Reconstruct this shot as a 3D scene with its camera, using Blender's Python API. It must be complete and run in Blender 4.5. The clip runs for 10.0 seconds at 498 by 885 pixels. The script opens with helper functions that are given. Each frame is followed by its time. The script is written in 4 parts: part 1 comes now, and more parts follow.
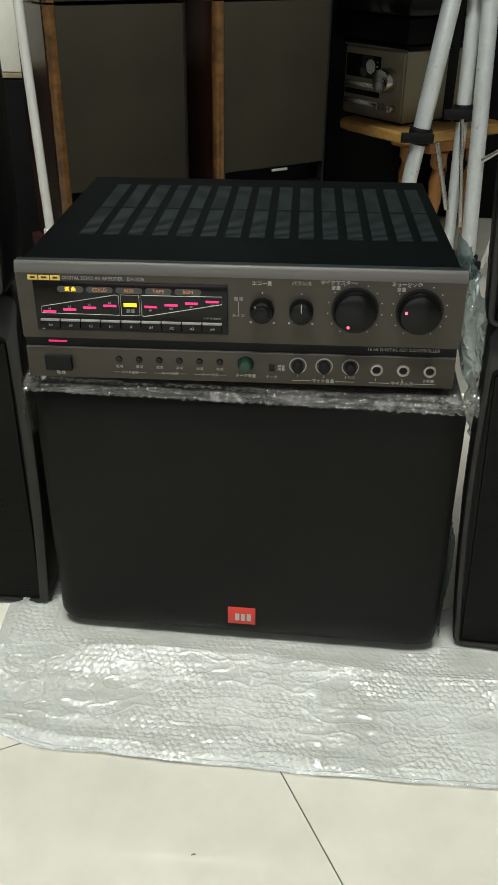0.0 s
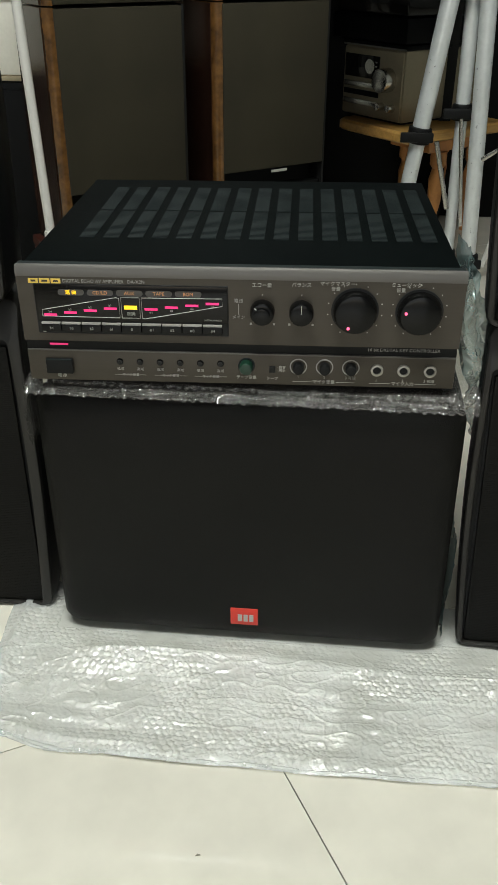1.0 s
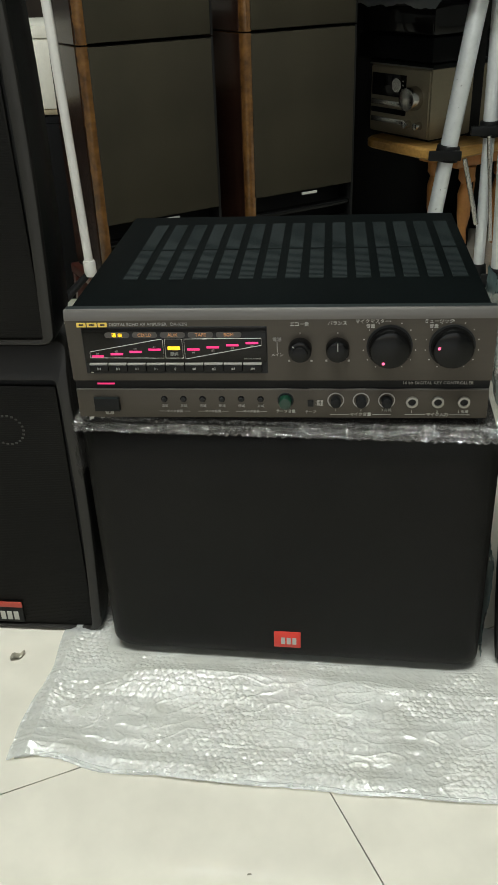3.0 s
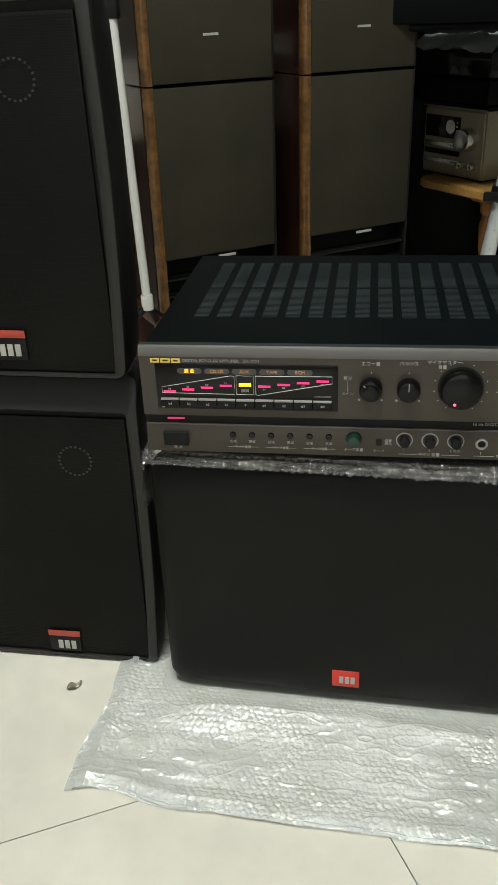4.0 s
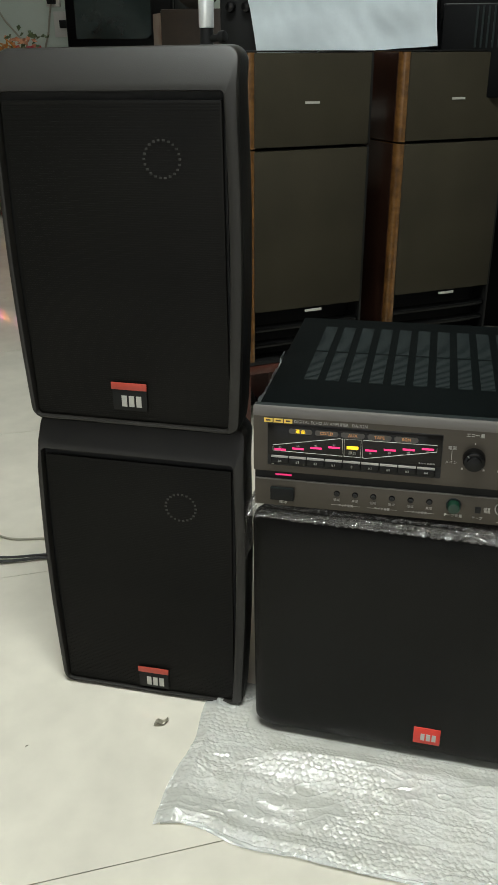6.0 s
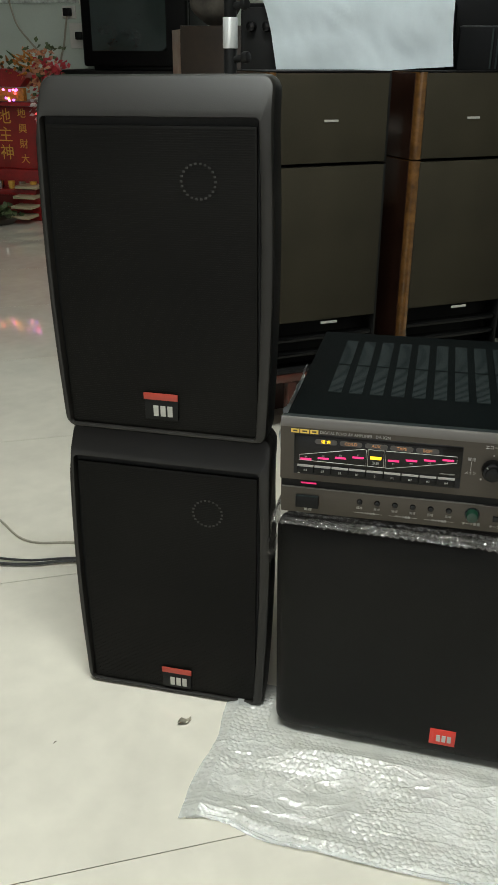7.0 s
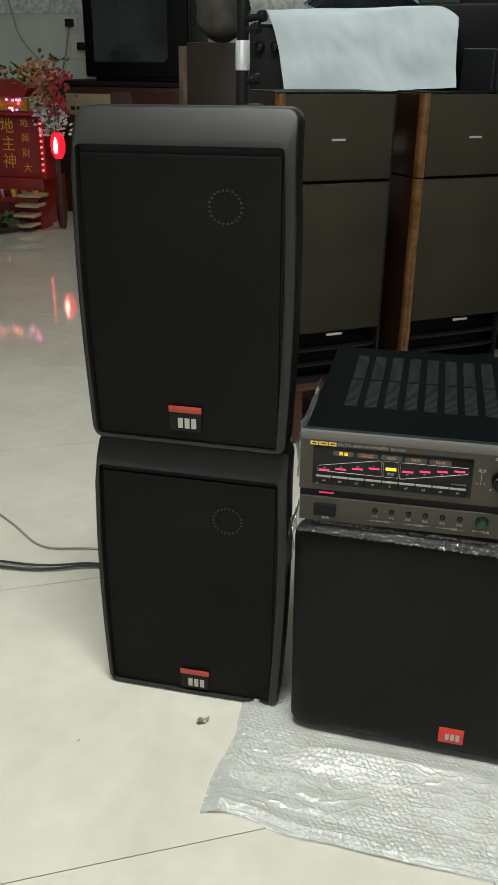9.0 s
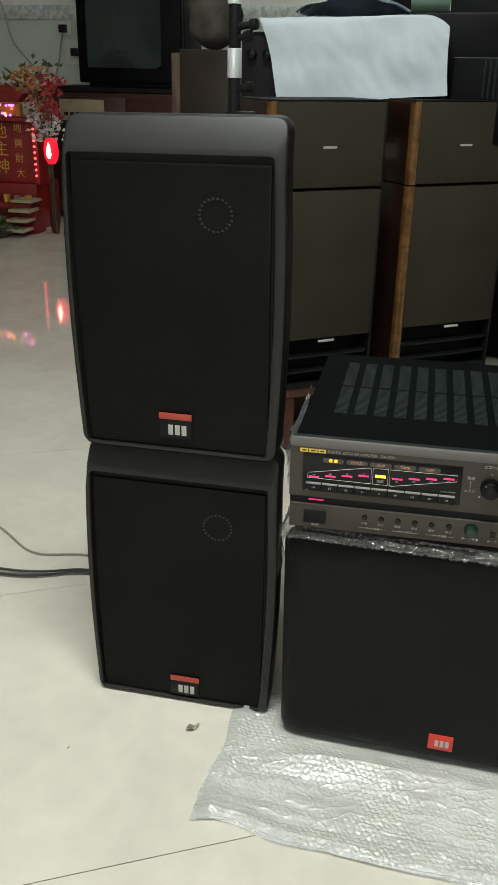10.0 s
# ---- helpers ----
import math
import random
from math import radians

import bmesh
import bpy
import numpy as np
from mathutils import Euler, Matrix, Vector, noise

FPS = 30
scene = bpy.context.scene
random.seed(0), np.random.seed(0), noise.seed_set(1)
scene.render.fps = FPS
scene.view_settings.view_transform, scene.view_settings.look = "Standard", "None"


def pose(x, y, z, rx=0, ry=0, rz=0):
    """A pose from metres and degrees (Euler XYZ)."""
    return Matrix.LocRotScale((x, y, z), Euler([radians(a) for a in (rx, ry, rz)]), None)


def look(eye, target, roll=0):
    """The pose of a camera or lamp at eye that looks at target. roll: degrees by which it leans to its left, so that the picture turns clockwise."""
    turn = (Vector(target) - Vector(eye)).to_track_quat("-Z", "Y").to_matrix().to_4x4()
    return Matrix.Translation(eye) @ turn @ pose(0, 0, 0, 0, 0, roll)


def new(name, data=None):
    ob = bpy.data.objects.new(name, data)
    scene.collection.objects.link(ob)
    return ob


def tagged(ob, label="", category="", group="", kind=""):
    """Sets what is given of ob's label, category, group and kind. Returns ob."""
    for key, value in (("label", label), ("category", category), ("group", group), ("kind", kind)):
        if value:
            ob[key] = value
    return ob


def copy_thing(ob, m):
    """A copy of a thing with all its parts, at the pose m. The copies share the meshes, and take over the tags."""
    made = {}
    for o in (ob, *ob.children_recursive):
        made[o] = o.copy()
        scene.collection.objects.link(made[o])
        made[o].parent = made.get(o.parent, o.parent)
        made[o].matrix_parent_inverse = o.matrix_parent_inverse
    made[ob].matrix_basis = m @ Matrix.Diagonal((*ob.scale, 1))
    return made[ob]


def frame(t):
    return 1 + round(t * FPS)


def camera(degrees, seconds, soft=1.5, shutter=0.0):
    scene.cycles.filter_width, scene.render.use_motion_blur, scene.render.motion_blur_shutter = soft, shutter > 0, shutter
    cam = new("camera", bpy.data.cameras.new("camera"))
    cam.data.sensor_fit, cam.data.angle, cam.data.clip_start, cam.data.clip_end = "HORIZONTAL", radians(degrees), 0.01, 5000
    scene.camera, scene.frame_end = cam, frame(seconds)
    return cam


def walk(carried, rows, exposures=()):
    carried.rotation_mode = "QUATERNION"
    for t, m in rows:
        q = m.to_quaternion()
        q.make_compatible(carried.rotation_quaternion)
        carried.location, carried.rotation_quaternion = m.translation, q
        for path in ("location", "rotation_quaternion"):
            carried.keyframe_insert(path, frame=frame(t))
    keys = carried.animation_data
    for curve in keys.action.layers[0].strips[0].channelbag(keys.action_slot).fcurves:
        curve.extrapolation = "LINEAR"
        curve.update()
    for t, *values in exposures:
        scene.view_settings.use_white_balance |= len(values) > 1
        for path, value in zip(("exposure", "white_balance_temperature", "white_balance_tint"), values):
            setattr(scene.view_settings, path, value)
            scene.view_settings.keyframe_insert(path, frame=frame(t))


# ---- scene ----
cam = camera(32.8, 10.0)
PATH = [
    (0, (0.092, 0.007, 0.714), (-0.066, 1.721, -0.304), 0.8),
    (0.5, (0.093, 0.007, 0.714), (-0.067, 1.721, -0.305), 0.6),
    (1, (0.093, 0.006, 0.716), (-0.07, 1.72, -0.302), 0.3),
    (1.5, (0.094, 0.005, 0.72), (-0.076, 1.719, -0.296), -0.1),
    (2, (0.092, 0.004, 0.721), (-0.082, 1.719, -0.293), -0.5),
    (3.3, (0.082, -0.012, 0.759), (-0.179, 1.706, -0.23), -2.4),
    (3.5, (0.068, -0.008, 0.745), (-0.205, 1.722, -0.221), -2.3),
    (4, (0.054, -0.018, 0.762), (-0.271, 1.722, -0.17), -2.0),
    (4.5, (0.04, -0.027, 0.772), (-0.321, 1.719, -0.135), -1.6),
    (5, (0.022, -0.038, 0.78), (-0.373, 1.711, -0.106), -1.3),
    (5.5, (0.012, -0.051, 0.793), (-0.411, 1.702, -0.072), -0.7),
    (6, (0.001, -0.065, 0.803), (-0.443, 1.691, -0.044), -0.2),
    (7.5, (-0.02, -0.126, 0.834), (-0.475, 1.637, 0.006), 0.4),
    (8, (-0.025, -0.14, 0.846), (-0.479, 1.624, 0.019), 0.4),
    (8.5, (-0.036, -0.152, 0.848), (-0.487, 1.613, 0.022), 0.5),
    (9, (-0.038, -0.156, 0.848), (-0.478, 1.615, 0.03), 0.8),
    (9.5, (-0.034, -0.155, 0.85), (-0.464, 1.622, 0.04), 1.0),
    (10, (-0.034, -0.156, 0.851), (-0.46, 1.624, 0.044), 1.1),
]
EXPOSURE = 0.0
walk(cam, [(t, look(eye, target, roll)) for t, eye, target, roll in PATH], exposures=[(0.0, EXPOSURE), (10.0, EXPOSURE)])

# ---- world and lights ----
world = bpy.data.worlds.new("world")
scene.world = world
world.use_nodes = True
sky = world.node_tree.nodes.new("ShaderNodeTexSky")
sky.sky_type, sky.sun_disc, sky.sun_elevation, sky.sun_rotation = "NISHITA", False, radians(35), radians(180)
world.node_tree.links.new(sky.outputs[0], world.node_tree.nodes["Background"].inputs[0])
world.node_tree.nodes["Background"].inputs[1].default_value = 0.08


def area_lamp(name, m, sx, sy, watts, color):
    data = bpy.data.lights.new(name, "AREA")
    data.shape, data.size, data.size_y, data.energy, data.color = "RECTANGLE", sx, sy, watts, color
    ob = new(name, data)
    ob.matrix_basis = m
    return ob


CEILING_Z = 3.0
# added, unseen lights: daylight from a shop front behind the camera, fluorescent ceiling battens
area_lamp("assumed_front_daylight", look((-0.4, -3.3, 1.5), (-0.4, 0.0, 0.9)), 3.6, 2.4, 17, (0.95, 1.0, 0.97))
# the first batten is added to brighten the far wall
BATTENS = ((-1.0, 4.75, 15, 0.32), (-0.15, 0.15, 85, 0.45))
for lx, ly, watts, wide in BATTENS:
    area_lamp("added_batten_glow", look((lx, ly, 2.86), (lx, ly, 0.0)), 1.2, wide, watts, (0.95, 1.0, 0.96))


# ---- materials ----
def material(name, color, rough=0.5, metal=0.0, vary=0.15, scale=8.0, fine=120.0, bump=0.0, coat=0.0, alpha=1.0, spec=0.5, second=None, stretch=None):
    """A surface whose colour drifts at two scales and whose gloss and relief follow the fine one."""
    m = bpy.data.materials.new(name)
    m.use_nodes = True
    n, l = m.node_tree.nodes, m.node_tree.links
    b = n["Principled BSDF"]
    co = n.new("ShaderNodeTexCoord")
    mp = n.new("ShaderNodeMapping")
    l.new(co.outputs["Object"], mp.inputs[0])
    if stretch:
        mp.inputs["Scale"].default_value = stretch
    big, small = n.new("ShaderNodeTexNoise"), n.new("ShaderNodeTexNoise")
    for tex, s in ((big, scale), (small, fine)):
        l.new(mp.outputs[0], tex.inputs["Vector"])
        tex.inputs["Scale"].default_value, tex.inputs["Detail"].default_value = s, 4.0
    mix = n.new("ShaderNodeMath")
    mix.operation = "MULTIPLY_ADD"
    l.new(big.outputs[0], mix.inputs[0])
    mix.inputs[1].default_value = 0.7
    half = n.new("ShaderNodeMath")
    half.operation = "MULTIPLY"
    l.new(small.outputs[0], half.inputs[0])
    half.inputs[1].default_value = 0.3
    l.new(half.outputs[0], mix.inputs[2])
    ramp = n.new("ShaderNodeValToRGB")
    l.new(mix.outputs[0], ramp.inputs[0])
    c2 = second or tuple(c * (1 - vary) for c in color)
    c1 = color if second else tuple(min(1.0, c * (1 + vary)) for c in color)
    ramp.color_ramp.elements[0].position, ramp.color_ramp.elements[1].position = 0.33, 0.67
    ramp.color_ramp.elements[0].color, ramp.color_ramp.elements[1].color = (*c2, 1), (*c1, 1)
    l.new(ramp.outputs[0], b.inputs["Base Color"])
    rr = n.new("ShaderNodeMapRange")
    l.new(small.outputs[0], rr.inputs[0])
    rr.inputs[3].default_value, rr.inputs[4].default_value = rough * 0.8, min(1.0, rough * 1.2)
    l.new(rr.outputs[0], b.inputs["Roughness"])
    b.inputs["Metallic"].default_value, b.inputs["Coat Weight"].default_value = metal, coat
    b.inputs["Coat Roughness"].default_value = 0.06
    b.inputs["Alpha"].default_value, b.inputs["Specular IOR Level"].default_value = alpha, spec
    if bump:
        bp = n.new("ShaderNodeBump")
        bp.inputs["Strength"].default_value, bp.inputs["Distance"].default_value = bump, 0.002
        l.new(small.outputs[0], bp.inputs["Height"])
        l.new(bp.outputs[0], b.inputs["Normal"])
    return m


def glow(name, color, strength):
    m = material(name, color, 0.4)
    b = m.node_tree.nodes["Principled BSDF"]
    b.inputs["Emission Color"].default_value, b.inputs["Emission Strength"].default_value = (*color, 1), strength
    return m


TILE = material("cream_polished_tile", (0.68, 0.645, 0.55), 0.06, vary=0.085, scale=7, fine=30, coat=0.8)
GROUT = material("dark_grout", (0.06, 0.055, 0.05), 0.9)
PAINT = material("off_white_wall_paint", (0.66, 0.66, 0.62), 0.6, vary=0.06, scale=2, bump=0.1)
# unseen walls and ceiling are greyed here to cut the bounced light
PLASTER = material("low_bounce_grey", (0.34, 0.35, 0.34), 0.8, vary=0.1, scale=2, bump=0.2)
WALL_TILE = material("grey_glazed_wall_tile", (0.52, 0.58, 0.52), 0.25, vary=0.08, scale=3)
BAND_TILE = material("relief_border_tile", (0.52, 0.57, 0.54), 0.15, vary=0.35, scale=40, fine=90, bump=1.0)
BLACK_PLASTIC = material("black_moulded_plastic", (0.0085, 0.0087, 0.0087), 0.45, vary=0.25, scale=14, fine=900, bump=0.08, spec=0.15)
GREY_PLASTIC = material("charcoal_moulded_plastic", (0.0138, 0.0125, 0.0105), 0.46, vary=0.2, scale=10, fine=900, bump=0.06, spec=0.38)
GRILLE = material("black_ribbed_grille", (0.0052, 0.0049, 0.0041), 0.50, vary=0.35, scale=9, fine=300, spec=0.13)
VINYL = material("black_leatherette", (0.0078, 0.0074, 0.0063), 0.46, vary=0.25, scale=6, fine=900, bump=0.3, spec=0.13)
RED_BADGE = material("red_badge_enamel", (0.62, 0.035, 0.02), 0.35, vary=0.08)
DULL_RED = material("faded_red_strip", (0.40, 0.05, 0.03), 0.4, vary=0.12)
SILVER_PRINT = material("pale_print", (0.42, 0.41, 0.37), 0.45, vary=0.1)
DIM_PRINT = material("faint_grey_print", (0.30, 0.29, 0.27), 0.5, vary=0.1)
GOLD_PRINT = material("gold_print", (0.75, 0.52, 0.10), 0.3, metal=0.3, vary=0.1)
FACE = material("brushed_titanium_face", (0.060, 0.0515, 0.041), 0.38, metal=0.35, vary=0.08, scale=12, fine=260, stretch=(0.08, 1, 3), spec=0.3)
# lighter copy of the face: light on its edges put into the colour
FACE_EDGE = material("lit_titanium_edge", (0.120, 0.112, 0.103), 0.42, metal=0.6, vary=0.06, scale=12, fine=260, stretch=(0.08, 1, 3))
COVER = material("black_painted_steel", (0.0025, 0.0036, 0.0036), 0.55, vary=0.2, scale=10, fine=900, bump=0.2, spec=0.02)
VENT = material("grey_vent_mesh", (0.0145, 0.0195, 0.0195), 0.55, metal=0.1, vary=0.15, scale=40, fine=600, spec=0.1)
DISPLAY = material("black_display_glass", (0.007, 0.0063, 0.0056), 0.10, coat=0.1, vary=0.1, spec=0.2)
KNOB = material("gloss_black_knob", (0.003, 0.003, 0.003), 0.20, vary=0.1, spec=0.22)
KNOB_GREEN = material("dark_green_knob", (0.004, 0.026, 0.014), 0.3, vary=0.1)
STEEL = material("bright_steel", (0.62, 0.60, 0.56), 0.25, metal=1.0, vary=0.08)
NICKEL = material("dull_nickel", (0.32, 0.31, 0.28), 0.35, metal=0.8, vary=0.1)
RAIL = material("black_frame_plastic", (0.017, 0.0168, 0.016), 0.45, vary=0.2, scale=10, spec=0.2)
HOLE = material("black_hole", (0.004, 0.004, 0.004), 0.8)
LED_RED = glow("red_lamp", (1.0, 0.035, 0.22), 0.45)
LED_PINK = glow("pink_pilot_lamp", (1.0, 0.10, 0.22), 1.8)
LED_YELLOW = glow("yellow_lamp", (1.0, 0.62, 0.02), 1.0)
LED_AMBER = glow("dim_amber_lamp", (0.55, 0.24, 0.09), 0.15)
TUBE_GLOW = glow("tube_glow", (0.93, 1.0, 0.96), 4.0)
WALNUT = material("lacquered_burl_walnut", (0.17, 0.080, 0.022), 0.22, coat=0.25, scale=26, fine=120, second=(0.045, 0.019, 0.006))
SIDE_LACQUER = material("dark_red_lacquer_side", (0.022, 0.0095, 0.006), 0.22, coat=0.10, vary=0.5, scale=9, spec=0.3)
CLOTH = material("olive_brown_grille_cloth", (0.0305, 0.0260, 0.0160), 0.85, vary=0.26, scale=5, fine=900, bump=0.5, spec=0.2)
BLACK_GAP = material("matt_black_board", (0.007, 0.007, 0.007), 0.6, vary=0.2, spec=0.2)
ALU = material("satin_aluminium_tube", (0.76, 0.78, 0.78), 0.30, metal=0.5, vary=0.06, scale=30)
WHITE_TUBE = material("white_enamel_tube", (0.62, 0.60, 0.56), 0.35, vary=0.06)
CHAMPAGNE = material("champagne_metal_case", (0.29, 0.25, 0.17), 0.4, metal=0.4, vary=0.12, scale=6)
PINE = material("varnished_pine", (0.54, 0.31, 0.085), 0.35, scale=10, fine=60, second=(0.34, 0.18, 0.05), stretch=(1, 8, 8))
ORANGE_WOOD = material("orange_turned_wood", (0.45, 0.20, 0.06), 0.4, vary=0.2, scale=12)
PAPER = material("creased_white_paper", (0.50, 0.56, 0.59), 0.8, vary=0.05, scale=9, fine=60, bump=0.3)
GREEN_PAPER = material("pale_green_paper", (0.38, 0.55, 0.44), 0.8, vary=0.05)
DARK_GEAR = material("dark_equipment_case", (0.0022, 0.0025, 0.0028), 0.4, vary=0.3, scale=6, spec=0.10)
BLUE_FILM = material("blue_grey_plastic_film", (0.13, 0.18, 0.22), 0.2, vary=0.3, scale=14, bump=0.6)
BEIGE_CLOTH = material("grey_beige_cloth", (0.055, 0.048, 0.038), 0.8, vary=0.5, scale=16, bump=0.3)
BROWN_WOOD = material("worn_brown_veneer", (0.030, 0.019, 0.012), 0.35, scale=7, fine=60, second=(0.010, 0.007, 0.005))
RED_WOOD = material("reddish_cabinet_wood", (0.055, 0.015, 0.009), 0.35, vary=0.35, scale=14)
CRT_GLASS = material("grey_tube_glass", (0.016, 0.026, 0.025), 0.12, coat=0.5, vary=0.1)
SHRINE_RED = material("red_lacquered_shrine", (0.24, 0.008, 0.008), 0.3, vary=0.3, scale=9, coat=0.3)
SHRINE_GOLD = material("gold_lettering", (0.70, 0.42, 0.08), 0.35, metal=0.4, vary=0.15)
LEAF_RED = material("red_silk_petal", (0.40, 0.03, 0.04), 0.7, vary=0.3, scale=30)
LEAF_WHITE = material("white_silk_petal", (0.62, 0.58, 0.58), 0.7, vary=0.15, scale=30)
LEAF_ORANGE = material("peach_silk_petal", (0.50, 0.22, 0.12), 0.7, vary=0.25, scale=30)
LEAF_GREEN = material("dark_green_foliage", (0.06, 0.085, 0.03), 0.6, vary=0.3, scale=30)
GARLAND = material("orange_gold_garland", (0.45, 0.17, 0.02), 0.4, vary=0.4, scale=60)
CABLE = material("black_cable_rubber", (0.02, 0.02, 0.02), 0.5, vary=0.1)
PALE_WIRE = material("pale_wire", (0.28, 0.26, 0.20), 0.5, vary=0.1)
CARTON = material("yellowed_label_card", (0.36, 0.30, 0.19), 0.7, vary=0.15)
CARTON_CREAM = material("cream_card", (0.74, 0.71, 0.62), 0.7, vary=0.08)
LEAF_BROWN = material("dry_leaf", (0.27, 0.25, 0.19), 0.8, vary=0.4, scale=80)


def wrap_material(name, color, cover, gloss=0.16):
    """Thin clear film: see-through, a little milky, with a wet gloss."""
    m = bpy.data.materials.new(name)
    m.use_nodes = True
    n, l = m.node_tree.nodes, m.node_tree.links
    n.remove(n["Principled BSDF"])
    clear, milk, shine = n.new("ShaderNodeBsdfTransparent"), n.new("ShaderNodeBsdfDiffuse"), n.new("ShaderNodeBsdfGlossy")
    clear.inputs[0].default_value = (0.985, 0.995, 0.99, 1)
    milk.inputs[0].default_value = (*color, 1)
    shine.inputs["Roughness"].default_value = 0.16
    at, fine, cells, add, relief = n.new("ShaderNodeTexCoord"), n.new("ShaderNodeTexNoise"), n.new("ShaderNodeTexVoronoi"), n.new("ShaderNodeMath"), n.new("ShaderNodeBump")
    stretch = n.new("ShaderNodeMapping")
    stretch.inputs["Scale"].default_value = (0.6, 1.5, 1.0)
    l.new(at.outputs["Object"], stretch.inputs[0])
    l.new(stretch.outputs[0], fine.inputs["Vector"])
    l.new(at.outputs["Object"], cells.inputs["Vector"])
    fine.inputs["Scale"].default_value, fine.inputs["Detail"].default_value = 450.0, 4.0
    cells.feature = "SMOOTH_F1"
    cells.inputs["Scale"].default_value = 260.0
    add.operation = "ADD"
    l.new(fine.outputs[0], add.inputs[0])
    l.new(cells.outputs["Distance"], add.inputs[1])
    l.new(add.outputs[0], relief.inputs["Height"])
    calm, share = n.new("ShaderNodeTexNoise"), n.new("ShaderNodeMapRange")
    l.new(stretch.outputs[0], calm.inputs["Vector"])
    calm.inputs["Scale"].default_value = 16.0
    l.new(calm.outputs[0], share.inputs[0])
    share.inputs[1].default_value, share.inputs[2].default_value = 0.38, 0.62
    share.inputs[3].default_value, share.inputs[4].default_value = 0.12, 0.85
    l.new(share.outputs[0], relief.inputs["Strength"])
    relief.inputs["Distance"].default_value = 0.0022
    l.new(relief.outputs[0], shine.inputs["Normal"])
    co, tex, rng = n.new("ShaderNodeTexCoord"), n.new("ShaderNodeTexNoise"), n.new("ShaderNodeMapRange")
    l.new(co.outputs["Object"], tex.inputs["Vector"])
    tex.inputs["Scale"].default_value, tex.inputs["Detail"].default_value = 22.0, 5.0
    l.new(tex.outputs[0], rng.inputs[0])
    rng.inputs[1].default_value, rng.inputs[2].default_value = 0.3, 0.7
    rng.inputs[3].default_value, rng.inputs[4].default_value = cover * 0.85, cover * 1.15
    mix, top = n.new("ShaderNodeMixShader"), n.new("ShaderNodeMixShader")
    l.new(rng.outputs[0], mix.inputs[0])
    l.new(clear.outputs[0], mix.inputs[1])
    l.new(milk.outputs[0], mix.inputs[2])
    top.inputs[0].default_value = gloss
    l.new(mix.outputs[0], top.inputs[1])
    l.new(shine.outputs[0], top.inputs[2])
    l.new(top.outputs[0], n["Material Output"].inputs[0])
    return m


WRAP = wrap_material("clear_bubble_film", (0.79, 0.805, 0.775), 0.46, 0.22)
FILM = wrap_material("crumpled_clear_film", (0.80, 0.85, 0.86), 0.80, 0.2)
# dark copy of the clear film: shade under the amplifier put into its colour
WRAP_DARK = wrap_material("bubble_film_shaded", (0.13, 0.12, 0.11), 0.40, 0.16)
WRAP_HEM = wrap_material("bubble_film_hem", (0.76, 0.77, 0.74), 0.36, 0.14)
WRAP_GREEN = wrap_material("greenish_bubble_film", (0.19, 0.28, 0.27), 0.68, 0.15)


# ---- mesh helpers ----
def part(name, bm, mat, parent=None, label=""):
    me = bpy.data.meshes.new(name)
    bm.to_mesh(me)
    bm.free()
    me.materials.append(mat)
    ob = new(name, me)
    ob.parent = parent
    return tagged(ob, label)


def thing(name, m, label, category, group="", kind=""):
    ob = new(name)
    ob.empty_display_size = 0.05
    ob.matrix_basis = m
    return tagged(ob, label, category, group, kind)


def smooth(bm, angle=40):
    for f in bm.faces:
        f.smooth = True
    for e in bm.edges:
        if len(e.link_faces) == 2 and e.calc_face_angle(0) > radians(angle):
            e.smooth = False
    return bm


def box(x0, x1, y0, y1, z0, z1, bevel=0.0, seg=2, bm=None):
    own = bm is None
    bm = bm or bmesh.new()
    r = bmesh.ops.create_cube(bm, size=1.0, matrix=Matrix.LocRotScale(((x0 + x1) / 2, (y0 + y1) / 2, (z0 + z1) / 2), None, (x1 - x0, y1 - y0, z1 - z0)))
    if bevel and own:
        bmesh.ops.bevel(bm, geom=bm.edges[:], offset=bevel, segments=seg, profile=0.5, affect="EDGES")
        smooth(bm)
    return bm


def cyl(p, q, r0, r1=None, seg=24, bevel=0.0, bm=None):
    own = bm is None
    bm = bm or bmesh.new()
    p, q = Vector(p), Vector(q)
    m = Matrix.Translation((p + q) / 2) @ (q - p).to_track_quat("Z", "Y").to_matrix().to_4x4()
    bmesh.ops.create_cone(bm, cap_ends=True, segments=seg, radius1=r0, radius2=r0 if r1 is None else r1, depth=(q - p).length, matrix=m)
    if bevel and own:
        rim = [e for e in bm.edges if any(len(f.verts) > 4 for f in e.link_faces)]
        bmesh.ops.bevel(bm, geom=rim, offset=bevel, segments=2, profile=0.5, affect="EDGES")
    if own:
        smooth(bm)
    return bm


def tube(points, r, seg=8):
    """A round bar along a polyline, with a radius or one radius a point."""
    bm = bmesh.new()
    pts = [Vector(p) for p in points]
    rings = []
    for i, p in enumerate(pts):
        d = (pts[min(i + 1, len(pts) - 1)] - pts[max(i - 1, 0)]).normalized()
        q = d.to_track_quat("Z", "Y")
        rad = r[i] if isinstance(r, (list, tuple)) else r
        rings.append([bm.verts.new(p + q @ Vector((rad * math.cos(a), rad * math.sin(a), 0))) for a in [2 * math.pi * k / seg for k in range(seg)]])
    for a, b in zip(rings, rings[1:]):
        for k in range(seg):
            bm.faces.new((a[k], a[(k + 1) % seg], b[(k + 1) % seg], b[k]))
    bm.faces.new(rings[0][::-1])
    bm.faces.new(rings[-1])
    bmesh.ops.recalc_face_normals(bm, faces=bm.faces[:])
    return smooth(bm)


